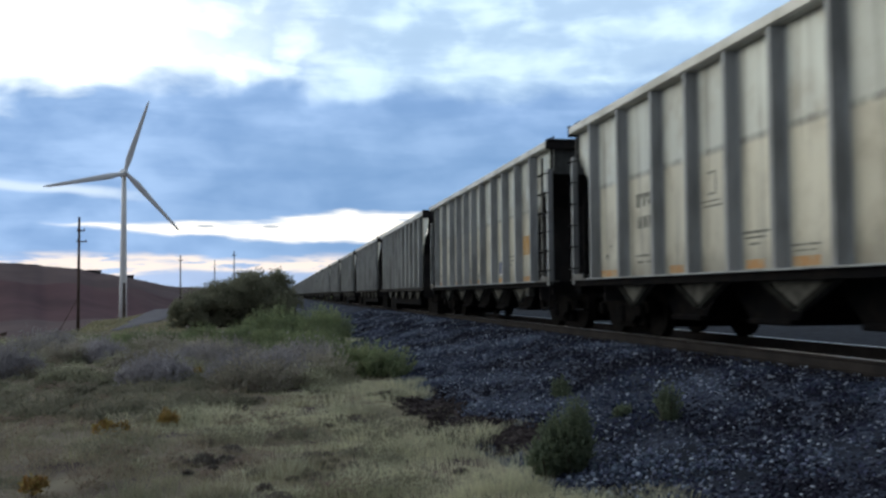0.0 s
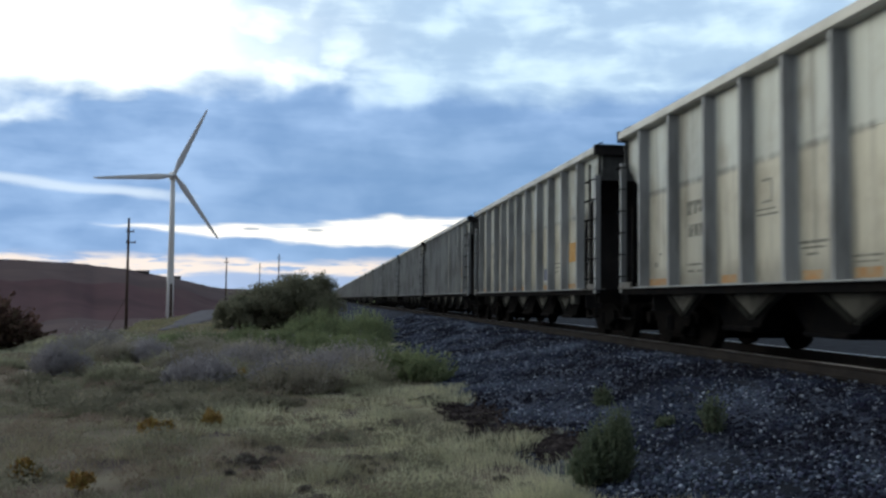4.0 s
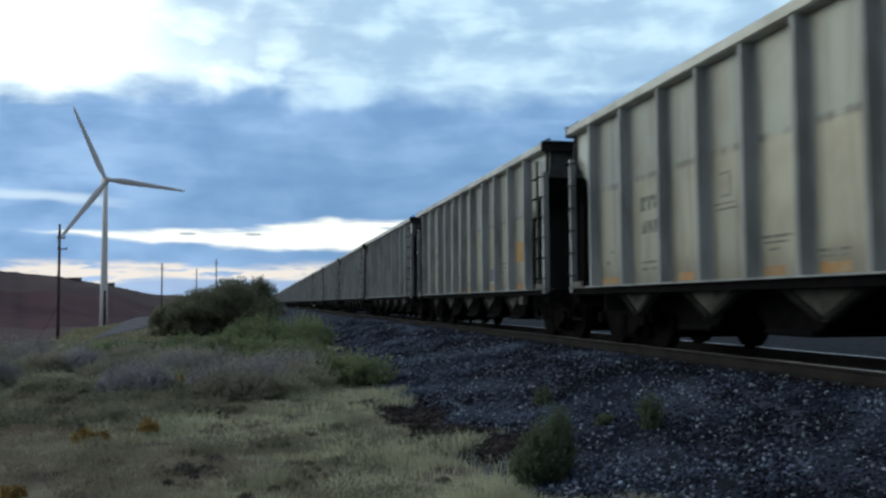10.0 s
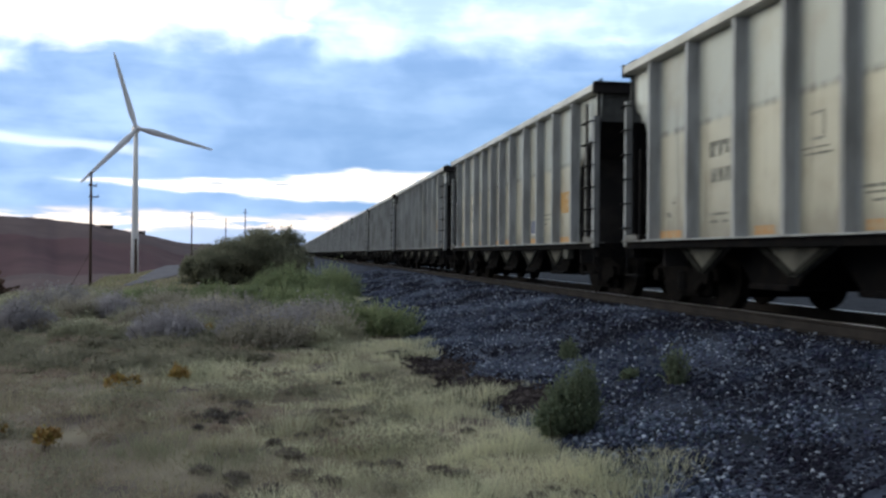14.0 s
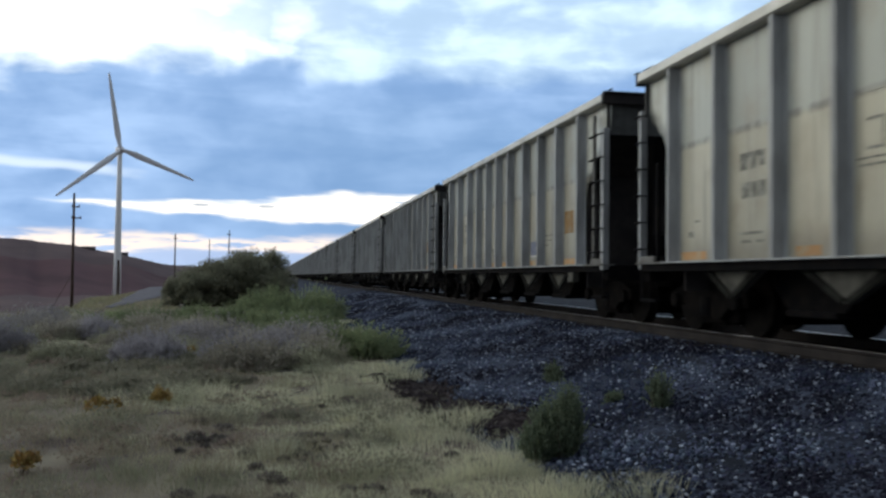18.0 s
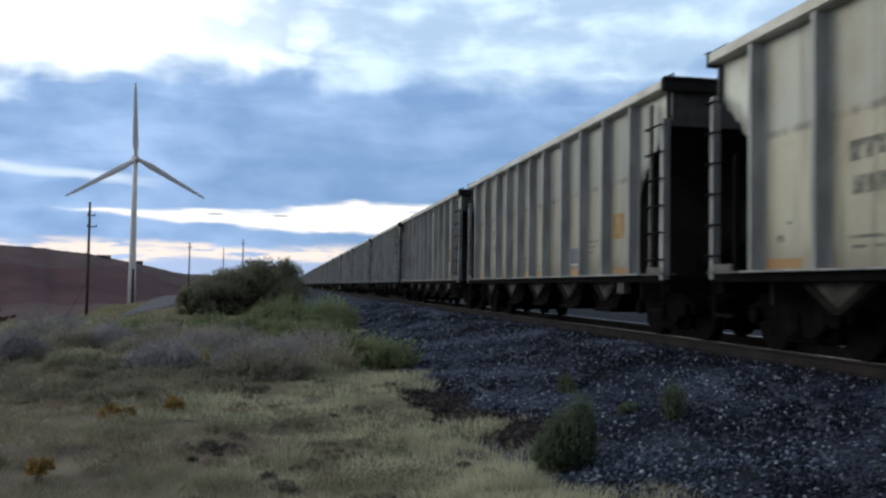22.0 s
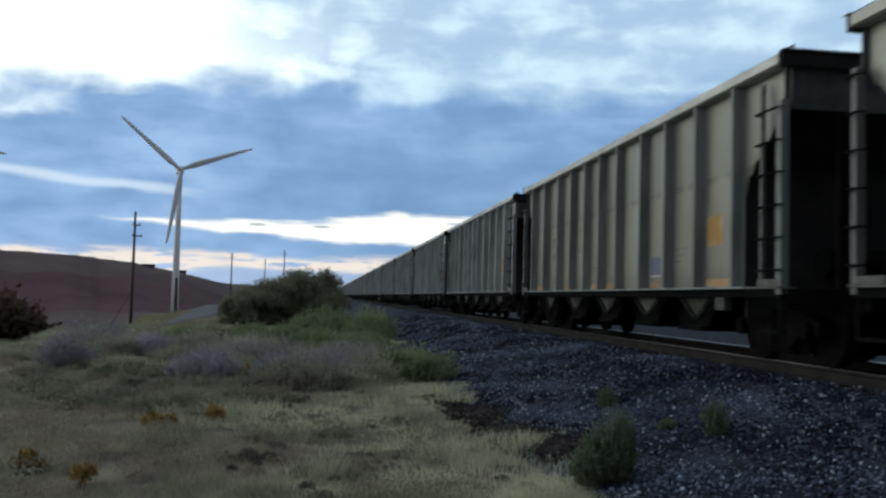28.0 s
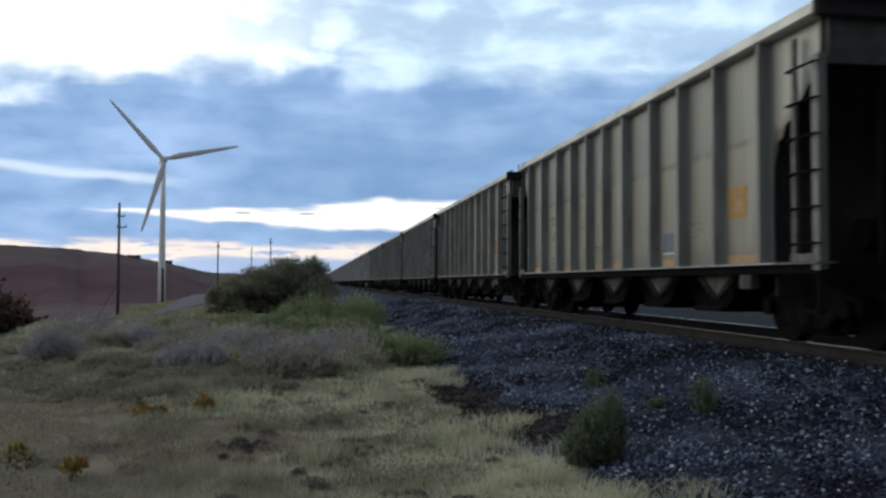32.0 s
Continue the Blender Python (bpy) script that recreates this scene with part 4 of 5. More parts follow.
    blocks = [[(-2.83, -3.4, 2.22, 2.29), (-2.83, -3.0, 2.08, 2.22), (-3.09, -3.21, 2.08, 2.22), (-3.29, -3.4, 2.1, 2.22)], [(-2.88, -3.07, 1.74, 1.93), (-3.11, -3.23, 1.74, 1.93), (-3.27, -3.42, 1.74, 1.93)],
              [(-2.78, -3.4, 1.30, 1.335), (-2.83, -3.09, 1.20, 1.235), (-3.19, -3.4, 1.2, 1.235)], [(-5.27, -5.52, 2.30, 2.33), (-5.27, -5.52, 2.02, 2.05), (-5.5, -5.53, 2.06, 2.29), (-5.1, -5.61, 1.93, 1.95), (-5.15, -5.67, 1.86, 1.885)],
              [(-6.18, -6.8, 1.44, 1.475), (-6.23, -6.75, 1.38, 1.405), (-6.34, -6.59, 1.30, 1.33)], [(-7.26, -7.83, 1.24, 1.265), (-7.32, -7.73, 1.18, 1.20)], [(-10.86, -11.48, 1.62, 1.645), (-10.86, -11.33, 1.52, 1.545), (-10.86, -11.17, 1.42, 1.445)],
              [(-1.44, -1.59, 1.32, 1.40), (-1.64, -1.75, 1.52, 1.55)]]
    for rows in blocks:
        bm = bmesh.new()
        for y0, y1, z0, z1 in rows:
            box(-HALF - 0.003, -HALF, y1, y0, z0, z1, bm)
        tagged(part("lettering", bm, M["ink"], car, "worn dark stencilled lettering"), kind="stuff")
    return car, sets


def make_far_car():
    """The same car as it stays far up the line: fewer, larger parts."""
    car = new("hopper_car")
    tagged(car, "weathered silver-grey ribbed aluminium open hopper car far up the line", "hopper car", "hopper cars of the train")
    n_end = -BODY_LEN
    for s in (-1, 1):
        x0, x1 = sorted((s * HALF, s * (HALF - 0.02)))
        part("side_wall", box(x0, x1, POSTS[-1], POSTS[0], SILL_TOP, CHORD_Z), M["panel"], car)
        for y_in, y_out in ((POSTS[0], -0.05), (POSTS[-1], n_end + 0.05)) if s < 0 else ():
            part("end_bay_panel", prism(end_outline(y_in, y_out), "x", s * HALF, s * (HALF - 0.02)), M["panel"], car)
        ribs = bmesh.new()
        for y in POSTS:
            box(*sorted((s * HALF, s * (HALF + 0.155))), y - 0.10, y + 0.10, SILL_TOP, CHORD_Z, ribs)
        tagged(part("ribs", ribs, M["post"], car), kind="stuff")
        part("top_chord", box(*sorted((s * 1.47, s * 1.645)), n_end, 0, 3.73, 3.89), M["chord"], car)
        part("side_sill", box(*sorted((s * 1.40, s * 1.65)), n_end, 0, 0.88, 1.0), M["sillweb"], car)
        for yc in CHUTES:
            part("hopper_sheet", prism([(yc - 0.78, 0.87), (yc + 0.78, 0.87), (yc, 0.52)], "x", s * 1.42, s * 1.36), M["hopper"], car)
    for y, d in ((0, -1), (n_end, 1)):
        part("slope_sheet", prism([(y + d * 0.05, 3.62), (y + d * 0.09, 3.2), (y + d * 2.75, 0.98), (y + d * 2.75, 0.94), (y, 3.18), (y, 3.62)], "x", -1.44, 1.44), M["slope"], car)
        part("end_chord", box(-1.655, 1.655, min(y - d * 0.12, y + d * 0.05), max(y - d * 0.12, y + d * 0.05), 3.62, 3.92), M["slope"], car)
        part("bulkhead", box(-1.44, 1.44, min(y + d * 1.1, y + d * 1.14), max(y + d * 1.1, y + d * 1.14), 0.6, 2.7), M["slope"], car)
        part("truck", box(-1.08, 1.08, min(y + d * 0.1, y + d * 2.3), max(y + d * 0.1, y + d * 2.3), 0.0, 0.72), M["truck"], car)
    part("centre_sill", box(-0.28, 0.28, n_end - 0.6, 0.6, 0.62, 0.92), M["black"], car)
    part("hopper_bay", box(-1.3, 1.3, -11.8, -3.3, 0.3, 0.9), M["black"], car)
    return car


def car_pose(j, run):
    return pose(TRACK_X, 16.5 + CAR_PITCH * j + run, RAIL_Z)


# seconds and how far the train has fallen behind one car length a second
LAG = [(0, 0.03), (1, 0.15), (2, 0.20), (3, 0.02), (6, -0.30), (7, -0.36), (8, -0.64), (9, -0.70), (10, -0.82), (11, -1.20), (12, -1.65), (13, -1.95), (16, -2.44), (17, -2.91), (18, -3.37), (19, -3.89), (20, -4.32), (21, -4.82), (22, -5.28), (23, -5.80), (24, -6.20), (25, -6.60), (28, -7.50), (29, -7.80), (30, -7.95), (31, -8.15), (32, -8.70)]
DARKER_CARS = (-33, -32, -31, -30, -29, -28, -27, -26, -24, -23, -16)
NEAR_CARS, FAR_CARS = range(-33, 2), range(2, 42)


def make_train():
    cars = []
    first, sets = make_hopper_car()
    cars.append((NEAR_CARS[0], first))
    for j in NEAR_CARS[1:]:
        cars.append((j, copy_thing(first, car_pose(j, 0))))
    first.matrix_basis = car_pose(NEAR_CARS[0], 0)
    # some cars of the train have darker sides
    for j, car in cars:
        for p in car.children if j not in DARKER_CARS and j < -6 else ():
            if p.name.startswith("side_panel"):
                p.material_slots[0].link = "OBJECT"
                p.material_slots[0].material = M["panel_mid"]
        for p in car.children if j in DARKER_CARS else ():
            if p.name.split(".")[0] in ("side_panel", "end_bay_panel"):
                p.material_slots[0].link = "OBJECT"
                p.material_slots[0].material = M["panel_dull" if p.name.startswith("side") else "sooty_dull"]
            elif p.name.split(".")[0] in ("post", "corner_post") and j < -26:
                p.material_slots[0].link = "OBJECT"
                p.material_slots[0].material = M["post_dull"]
    far = make_far_car()
    far.matrix_basis = car_pose(FAR_CARS[0], 0)
    cars.append((FAR_CARS[0], far))
    for j in FAR_CARS[1:]:
        cars.append((j, copy_thing(far, car_pose(j, 0))))
    return cars, sets


# ---- things: wind turbines and poles ----
def make_turbine(az, dist, hub_up, base_z, label):
    x, y = dist * math.sin(radians(az)), dist * math.cos(radians(az))
    t = tagged(new("wind_turbine"), label, "wind turbine", "wind turbines")
    t.matrix_basis = pose(x, y, base_z, 0, 0, -az + 9)
    hub_z = EYE[2] + hub_up - base_z
    part("tower", tube([(0, 0, -1), (0, 0, hub_z * 0.33), (0, 0, hub_z * 0.66), (0, 0, hub_z - 1.6)], [1.85, 1.6, 1.32, 1.05], 28), M["turbine"], t, "white tapered steel tower", True)
    part("tower_door", box(-0.5, 0.5, -2.2, -2.05, 1.5, 4.0), M["roof"], t, "dark steel door at the tower foot")
    part("foundation", tube([(0, 0, -1), (0, 0, 0.35)], 3.4, 24), M["gravel"], t)
    nac = box(-1.6, 1.6, -1.4, 3.4, hub_z - 1.7, hub_z + 1.9, bevel=0.5)
    part("nacelle", nac, M["turbine"], t)
    rotor = part("rotor", tube([(0, -1.9, 0), (0, 0.1, 0), (0, 1.6, 0)], [0.55, 1.35, 1.5], 20), M["blade"], t, "grey-white three-bladed rotor", True)
    rotor.matrix_basis = pose(0, -2.8, hub_z)
    R = 36.2
    sections = [(0.8, 0.9, 0.9), (3, 1.0, 0.8), (7, 1.5, 0.5), (12, 1.35, 0.36), (20, 1.05, 0.3), (29, 0.78, 0.24), (34.5, 0.5, 0.17), (R, 0.22, 0.08)]
    for k in range(3):
        bm = bmesh.new()
        rings = []
        for r, c, th in sections:
            tw = radians(14 * (1 - r / R))
            ring = []
            for i in range(10):
                a = 2 * math.pi * i / 10
                u, v = c * math.cos(a) - 0.25 * c, th * math.sin(a) * (1 - 0.35 * math.cos(a))
                ring.append(bm.verts.new((u * math.cos(tw) - v * math.sin(tw), u * math.sin(tw) + v * math.cos(tw) - 0.012 * r * r / R, r)))
            rings.append(ring)
        for a, b in zip(rings, rings[1:]):
            for i in range(10):
                bm.faces.new((a[i], a[(i + 1) % 10], b[(i + 1) % 10], b[i]))
        bm.faces.new(rings[-1])
        bmesh.ops.recalc_face_normals(bm, faces=bm.faces)
        bl = part("blade", bm, M["blade"], rotor, smooth=True)
        bl.matrix_basis = pose(0, 0, 0, 0, 120 * k, 0)
    return t, rotor, hub_z


def make_pole(az, dist, top_el, arms, guy=False):
    x, y = dist * math.sin(radians(az)), dist * math.cos(radians(az))
    z0 = float(ground_z(x, y)) - 0.1
    h = EYE[2] + dist * math.tan(radians(top_el)) - z0
    p = tagged(new("utility_pole"), "dark weathered wooden utility pole with short crossarms", "utility pole", "utility poles along the line")
    p.matrix_basis = pose(x, y, z0)
    part("shaft", tube([(0, 0, -0.3), (0, 0, h * 0.5), (0, 0, h)], [0.20, 0.17, 0.13], 10), M["pole"], p, smooth=True)
    for dz, w, off in arms:
        arm = part("crossarm", box(-w + off, w + off, -0.07, 0.07, h - dz - 0.07, h - dz + 0.07), M["pole"], p)
        for s in (-1, 1):
            part("insulator", tube([(s * (w - 0.08) + off, 0, h - dz + 0.06), (s * (w - 0.08) + off, 0, h - dz + 0.26)], [0.07, 0.05], 8), M["roof"], arm)
    if guy:
        part("guy_wire", tube([(0, 0, h * 0.42), (-3.4, -1.5, -0.2)], 0.035, 5), M["pole"], p, "slanting guy wire")


# ---- things: plants ----
def leaf_cloud(rng, blobs, count, size, thin=0.45, up=0.4):
    """Many small leaves spread through the given lumps (centre, radii)."""
    vol = np.array([b[3] * b[4] * b[5] for b in blobs]) ** 0.7
    pick = rng.choice(len(blobs), count, p=vol / vol.sum())
    B = np.array(blobs)[pick]
    d = rng.normal(size=(count, 3))
    d /= np.linalg.norm(d, axis=1)[:, None]
    d[:, 2] = np.where(d[:, 2] < -0.35, -d[:, 2] * 0.5, d[:, 2])
    r = rng.uniform(0.35, 1.0, count) ** 0.45 * rng.uniform(0.85, 1.12, count)
    c = B[:, :3] + d * B[:, 3:] * r[:, None]
    ax = d + rng.normal(0, 0.55, (count, 3)) + np.array([0, 0, up])
    ax /= np.linalg.norm(ax, axis=1)[:, None]
    side = np.cross(ax, rng.normal(size=(count, 3)))
    side /= np.linalg.norm(side, axis=1)[:, None]
    ln = size * rng.uniform(0.6, 1.4, count)[:, None]
    w = ln * thin
    v = np.stack([c - ax * ln * 0.5, c + side * w * 0.5, c + ax * ln * 0.5, c - side * w * 0.5], 1)
    return v.reshape(-1, 3), np.arange(count * 4).reshape(-1, 4)


def make_bush(name, label, category, group, width, height, mat, leaves, size, seed, lumps=9, stem=0.02, up=0.4, thin=0.45):
    rng = np.random.RandomState(seed)
    ob = tagged(new(name), label, category, group)
    blobs = []
    for i in range(lumps):
        a, r = rng.uniform(0, 6.28), width * 0.5 * rng.uniform(0.0, 0.72) ** 0.8
        hz = height * rng.uniform(0.42, 0.78) * (1 - 0.45 * (r / (width * 0.5)) ** 2)
        s = rng.uniform(0.26, 0.46)
        blobs.append((r * math.cos(a), r * math.sin(a), hz, width * 0.5 * s, width * 0.5 * s, min(height * 0.38, hz * 0.62)))
    v, f = leaf_cloud(rng, blobs, leaves, size, thin, up)
    v[:, 2] = np.maximum(v[:, 2], 0.01)
    raw("foliage", v.tolist(), f.tolist(), mat, ob)
    bm = bmesh.new()
    for b in blobs:
        mid = (b[0] * 0.45 + rng.uniform(-.05, .05) * width, b[1] * 0.45, b[2] * 0.5)
        merge(bm, tube([(b[0] * 0.1, b[1] * 0.1, -0.05), mid, (b[0], b[1], b[2] + b[5] * 0.4)], [stem, stem * 0.7, stem * 0.25], 5))
    tagged(part("branches", bm, M["twig"], ob, "grey twiggy branches"), kind="stuff")
    return ob


def make_tuft(name, label, category, group, width, height, mat, stems, seed, leaves=9, leaf=0.05, lobes=((0, 0, 1, 1),), fuzz=0.045):
    """An upright fuzzy plant: many stems fanning from its roots (place, breadth and height of each), set with narrow leaves."""
    rng = np.random.RandomState(seed)
    ob = tagged(new(name), label, category, group)
    a, k = rng.uniform(0, 6.28, stems), rng.uniform(0, 1, stems) ** 0.6
    root = np.stack([np.cos(a) * k * width * 0.22, np.sin(a) * k * width * 0.22, np.zeros(stems)], 1)
    hh = height * rng.uniform(0.6, 1.0, stems) * np.sqrt(1 - 0.82 * k ** 2.0) * (1 + 0.12 * np.sin(a * 3 + seed) * k)
    tip = np.stack([np.cos(a) * k * width * 0.5, np.sin(a) * k * width * 0.5, hh], 1) + rng.normal(0, fuzz, (stems, 3)) * width
    tip[:, 2] = np.maximum(tip[:, 2], 0.08 * height)
    own = np.array(lobes, float)[rng.randint(0, len(lobes), stems)]
    grow = np.stack([own[:, 2], own[:, 2], own[:, 3]], 1)
    root, tip = root * grow, tip * grow
    root[:, :2] += own[:, :2]
    tip[:, :2] += own[:, :2]
    f = rng.uniform(0.12, 1.0, (stems, leaves, 1))
    c = root[:, None] * (1 - f) + tip[:, None] * f
    c[..., 2] += (f[..., 0] * (1 - f[..., 0])) * 0.25 * height
    d = (tip - root)[:, None] / np.linalg.norm(tip - root, axis=1)[:, None, None] + rng.normal(0, 1.3, (stems, leaves, 3))
    d /= np.linalg.norm(d, axis=2)[..., None]
    w = np.cross(d, rng.normal(size=(stems, leaves, 3)))
    w /= np.linalg.norm(w, axis=2)[..., None]
    ln = leaf * rng.uniform(0.6, 1.5, (stems, leaves, 1))
    v = np.stack([c - d * ln * 0.5, c + w * ln * 0.24, c + d * ln * 0.5, c - w * ln * 0.24], 2).reshape(-1, 3)
    v[:, 2] = np.maximum(v[:, 2], 0.0)
    raw("foliage", v.tolist(), np.arange(len(v)).reshape(-1, 4).tolist(), mat, ob)
    bm = bmesh.new()
    for i in range(0, stems, max(1, stems // 14)):
        merge(bm, tube([root[i] - (0, 0, 0.05), (root[i] + tip[i]) * 0.5 + np.array((0, 0, 0.06 * height)), tip[i]], [0.006, 0.004, 0.002], 4))
    tagged(part("branches", bm, M["twig"], ob, "thin brown stems"), kind="stuff")
    return ob


def lumps(w):
    """Roots of a many-headed bush of width w: place, breadth and height of each head."""
    return [(a * w, b * w, c, d) for a, b, c, d in ((0, 0, 0.60, 1.0), (0.20, 0.08, 0.50, 0.82), (-0.22, 0.04, 0.52, 0.88), (0.03, -0.20, 0.50, 0.70), (-0.08, 0.22, 0.5, 0.78), (0.33, -0.14, 0.34, 0.52), (-0.34, -0.10, 0.36, 0.56))]


def put(ob, x, y, turn=0.0, sink=0.03, z=None):
    zz = float(max(ground_z(x, y), bank_z(x) if 1.4 < x < 28 else -9)) if z is None else z
    ob.matrix_basis = pose(x, y, zz - sink, 0, 0, turn)
    return ob


def polar(az, d):
    return d * math.sin(radians(az)), d * math.cos(radians(az))


def make_plants():
    # tall dark juniper thicket
    for az, d, w, h, sd in ((-3.4, 57, 4.5, 3.5, 21), (-1.9, 58, 4.4, 4.1, 22), (0.0, 59, 3.3, 4.1, 23), (-4.8, 55, 2.9, 2.5, 24), (-0.8, 57, 3.9, 3.8, 25)):
        make_tree(az, d, w, h, sd)
    rng = random.Random(4)

    def scatter(kinds, spots):
        used = set()
        for az, d, k in spots:
            x, y = polar(az, d)
            if k in used:
                put(copy_thing(kinds[k], Matrix()), x, y, rng.uniform(0, 360))
            else:
                used.add(k)
                put(kinds[k], x, y)
    sage = [make_tuft("sagebrush", "grey-green sagebrush bush with fine silvery twigs", "bush", "sagebrush on the scrub ground", w, h, M[{31: "sagemid", 32: "sagegreen", 34: "lowsage", 35: "silver"}.get(sd, "sage")], n, sd, 11, leaf * 1.15, lumps(w))
            for w, h, n, sd, leaf in ((1.8, 0.74, 850, 31, 0.042), (1.3, 0.50, 600, 32, 0.038), (2.4, 0.90, 1250, 33, 0.046), (1.1, 0.28, 380, 34, 0.034), (1.45, 0.80, 1500, 35, 0.036))]
    scatter(sage, [(-12.0, 15.2, 3), (-10.2, 13.4, 3), (-13.6, 13.8, 3), (-11.2, 17.2, 3), (-5.0, 14.6, 3), (-6.2, 12.9, 3), (-3.1, 14.2, 3), (-15.2, 14.9, 3), (-8.8, 18.2, 3), (-16.4, 17.2, 3), (-12.6, 29.5, 4), (-10.0, 24, 4), (-7.15, 17.5, 4), (-2.2, 16.6, 4), (1.95, 19.2, 4), (-4.6, 21.0, 4), (-14.9, 20.5, 4), (0.0, 16.9, 4), (-4.8, 19.5, 1), (-8.6, 26, 1), (-5.2, 27, 1), (-9.2, 22, 1), (-11.2, 24, 1), (-6.6, 17.8, 1), (-3.4, 17.6, 1), (-14.2, 22, 1), (-7.6, 21.0, 0), (-13.4, 27, 2), (-1.4, 18.6, 0), (2.3, 18.0, 0), (-5.6, 20.5, 1), (1.6, 19.0, 2), (-7.6, 19, 3), (2.0, 20.5, 1), (-3.6, 22.5, 0), (-6.4, 24.5, 1), (-10.4, 29, 1),
                   (-0.4, 21.5, 1), (3.5, 17.2, 3), (-9.0, 16.2, 3), (-6.8, 16.5, 3), (-4.2, 16.0, 3),
                   (-15.8, 16.0, 3), (-8.2, 14.0, 3), (-2.2, 16.2, 1), (-1.2, 15.9, 0), (1.4, 16.3, 1), (3.0, 16.9, 1), (-5.9, 22.8, 0), (-2.6, 20.2, 2), (-4.2, 24.6, 0), (-9.8, 19.0, 3), (-11.8, 18.5, 1), (-13.2, 20.0, 3), (-12.4, 24.0, 0), (-14.6, 26.5, 1), (-10.6, 26.0, 0), (-7.2, 27.0, 0), (-3.0, 27.5, 1), (4.2, 19.6, 1), (-16.5, 19.0, 3), (-18.0, 22.0, 1), (0.2, 25, 1), (-9.4, 34, 1), (-11.6, 48, 1), (-12.6, 36, 1)])
    green = [make_tuft("rabbitbrush", "bright olive-green rabbitbrush bush", "bush", "rabbitbrush on the scrub ground", w, h, M["greenleaf"], n, sd, 13, leaf * 1.0, lumps(w))
             for w, h, n, sd, leaf in ((3.0, 1.5, 1700, 41, 0.072), (1.75, 0.80, 640, 42, 0.06), (1.1, 0.6, 400, 43, 0.055))]
    scatter(green, [(0.1, 34.5, 0), (2.5, 34, 0), (2.6, 29.0, 1), (-1.7, 31, 1), (-0.5, 29.5, 1), (6.2, 18.6, 1), (4.9, 18.8, 1), (3.0, 22, 1), (-3.2, 31, 2), (-6.6, 30, 1), (-8.2, 29, 1), (-7.4, 31.5, 2), (-9.4, 30, 2), (-5.2, 31, 2), (-10.6, 31, 2), (3.0, 33, 1), (-4.4, 33, 1), (-2.4, 33.5, 1), (1.2, 26, 2), (-8.9, 33, 2), (-0.8, 24.5, 2), (0.6, 28, 1), (-5.0, 29.0, 2), (2.2, 25.0, 2), (-9.6, 27.5, 2)])
    # tufts at the foot of the ballast
    b = make_tuft("rabbitbrush", "upright dull green rabbitbrush tuft at the foot of the ballast", "bush", "rabbitbrush on the scrub ground", 0.50, 0.72, M["tuftleaf"], 1300, 51, 26, 0.026, ((0.07, 0, 0.8, 1.0), (0.14, 0.08, 0.6, 0.95), (-0.17, -0.03, 0.8, 0.55), (-0.07, 0.05, 0.8, 0.78)), 0.10)
    put(b, *polar(17.7, 8.25))
    for az, d, w, h, sd in ((17.5, 12.1, 0.27, 0.32, 52), (23.9, 9.6, 0.29, 0.42, 53), (21.2, 10.2, 0.22, 0.16, 54)):
        put(make_tuft("weed", "small green weed growing out of the ballast", "weed", "weeds in the ballast", w, h, M["tuftleaf"], 150, sd, 10, 0.036, fuzz=0.10), *polar(az, d))
    dark = make_tuft("shrub", "dark reddish-brown dense shrub", "bush", "", 3.3, 1.6, M["redbush"], 1100, 61, 12, 0.17)
    put(dark, *polar(-18.9, 31))
    # yellow-flowered clumps
    for az, d, w, h, sd in ((-6.7, 11.8, 0.42, 0.27, 71), (-9.5, 10.9, 0.46, 0.28, 72), (-4.6, 19, 0.45, 0.3, 73), (-13.8, 8.2, 0.42, 0.22, 74), (-16.6, 9.0, 0.42, 0.22, 75)):
        put(make_bush("flower_clump", "low clump with dull orange-yellow blooms", "flowers", "yellow flower clumps", w, h, M["yellow"], 700, 0.04, sd, 5, 0.005), *polar(az, d))


def make_tree(az, d, w, h, seed):
    rng = np.random.RandomState(seed)
    x, y = polar(az, d)
    t = tagged(new("juniper"), "dark green spreading juniper with a dense uneven crown", "tree", "junipers in the thicket")
    t.matrix_basis = pose(x, y, float(ground_z(x, y)) - 0.25)
    bm = tube([(0, 0, -0.2), (0.05, 0.05, h * 0.25), (-0.05, 0.1, h * 0.55)], [0.20, 0.15, 0.07], 8)
    blobs = []
    for i in range(44):
        a, r = rng.uniform(0, 6.28), w * 0.5 * rng.uniform(0.05, 0.85)
        hz = h * rng.uniform(0.12, 0.80) * (1 - 0.35 * (r / (w * 0.5)) ** 2)
        blobs.append((r * math.cos(a), r * math.sin(a), hz, w * 0.17, w * 0.17, min(h * 0.22, hz * 0.8)))
        merge(bm, tube([(0, 0, h * 0.15), (r * math.cos(a) * 0.5, r * math.sin(a) * 0.5, hz * 0.6), (r * math.cos(a), r * math.sin(a), hz)], [0.08, 0.05, 0.015], 5))
    part("trunk", bm, M["twig"], t)
    v, f = leaf_cloud(rng, blobs, 17000, 0.125, 0.6, 0.5)
    raw("crown", v.tolist(), f.tolist(), M["juniper"], t)


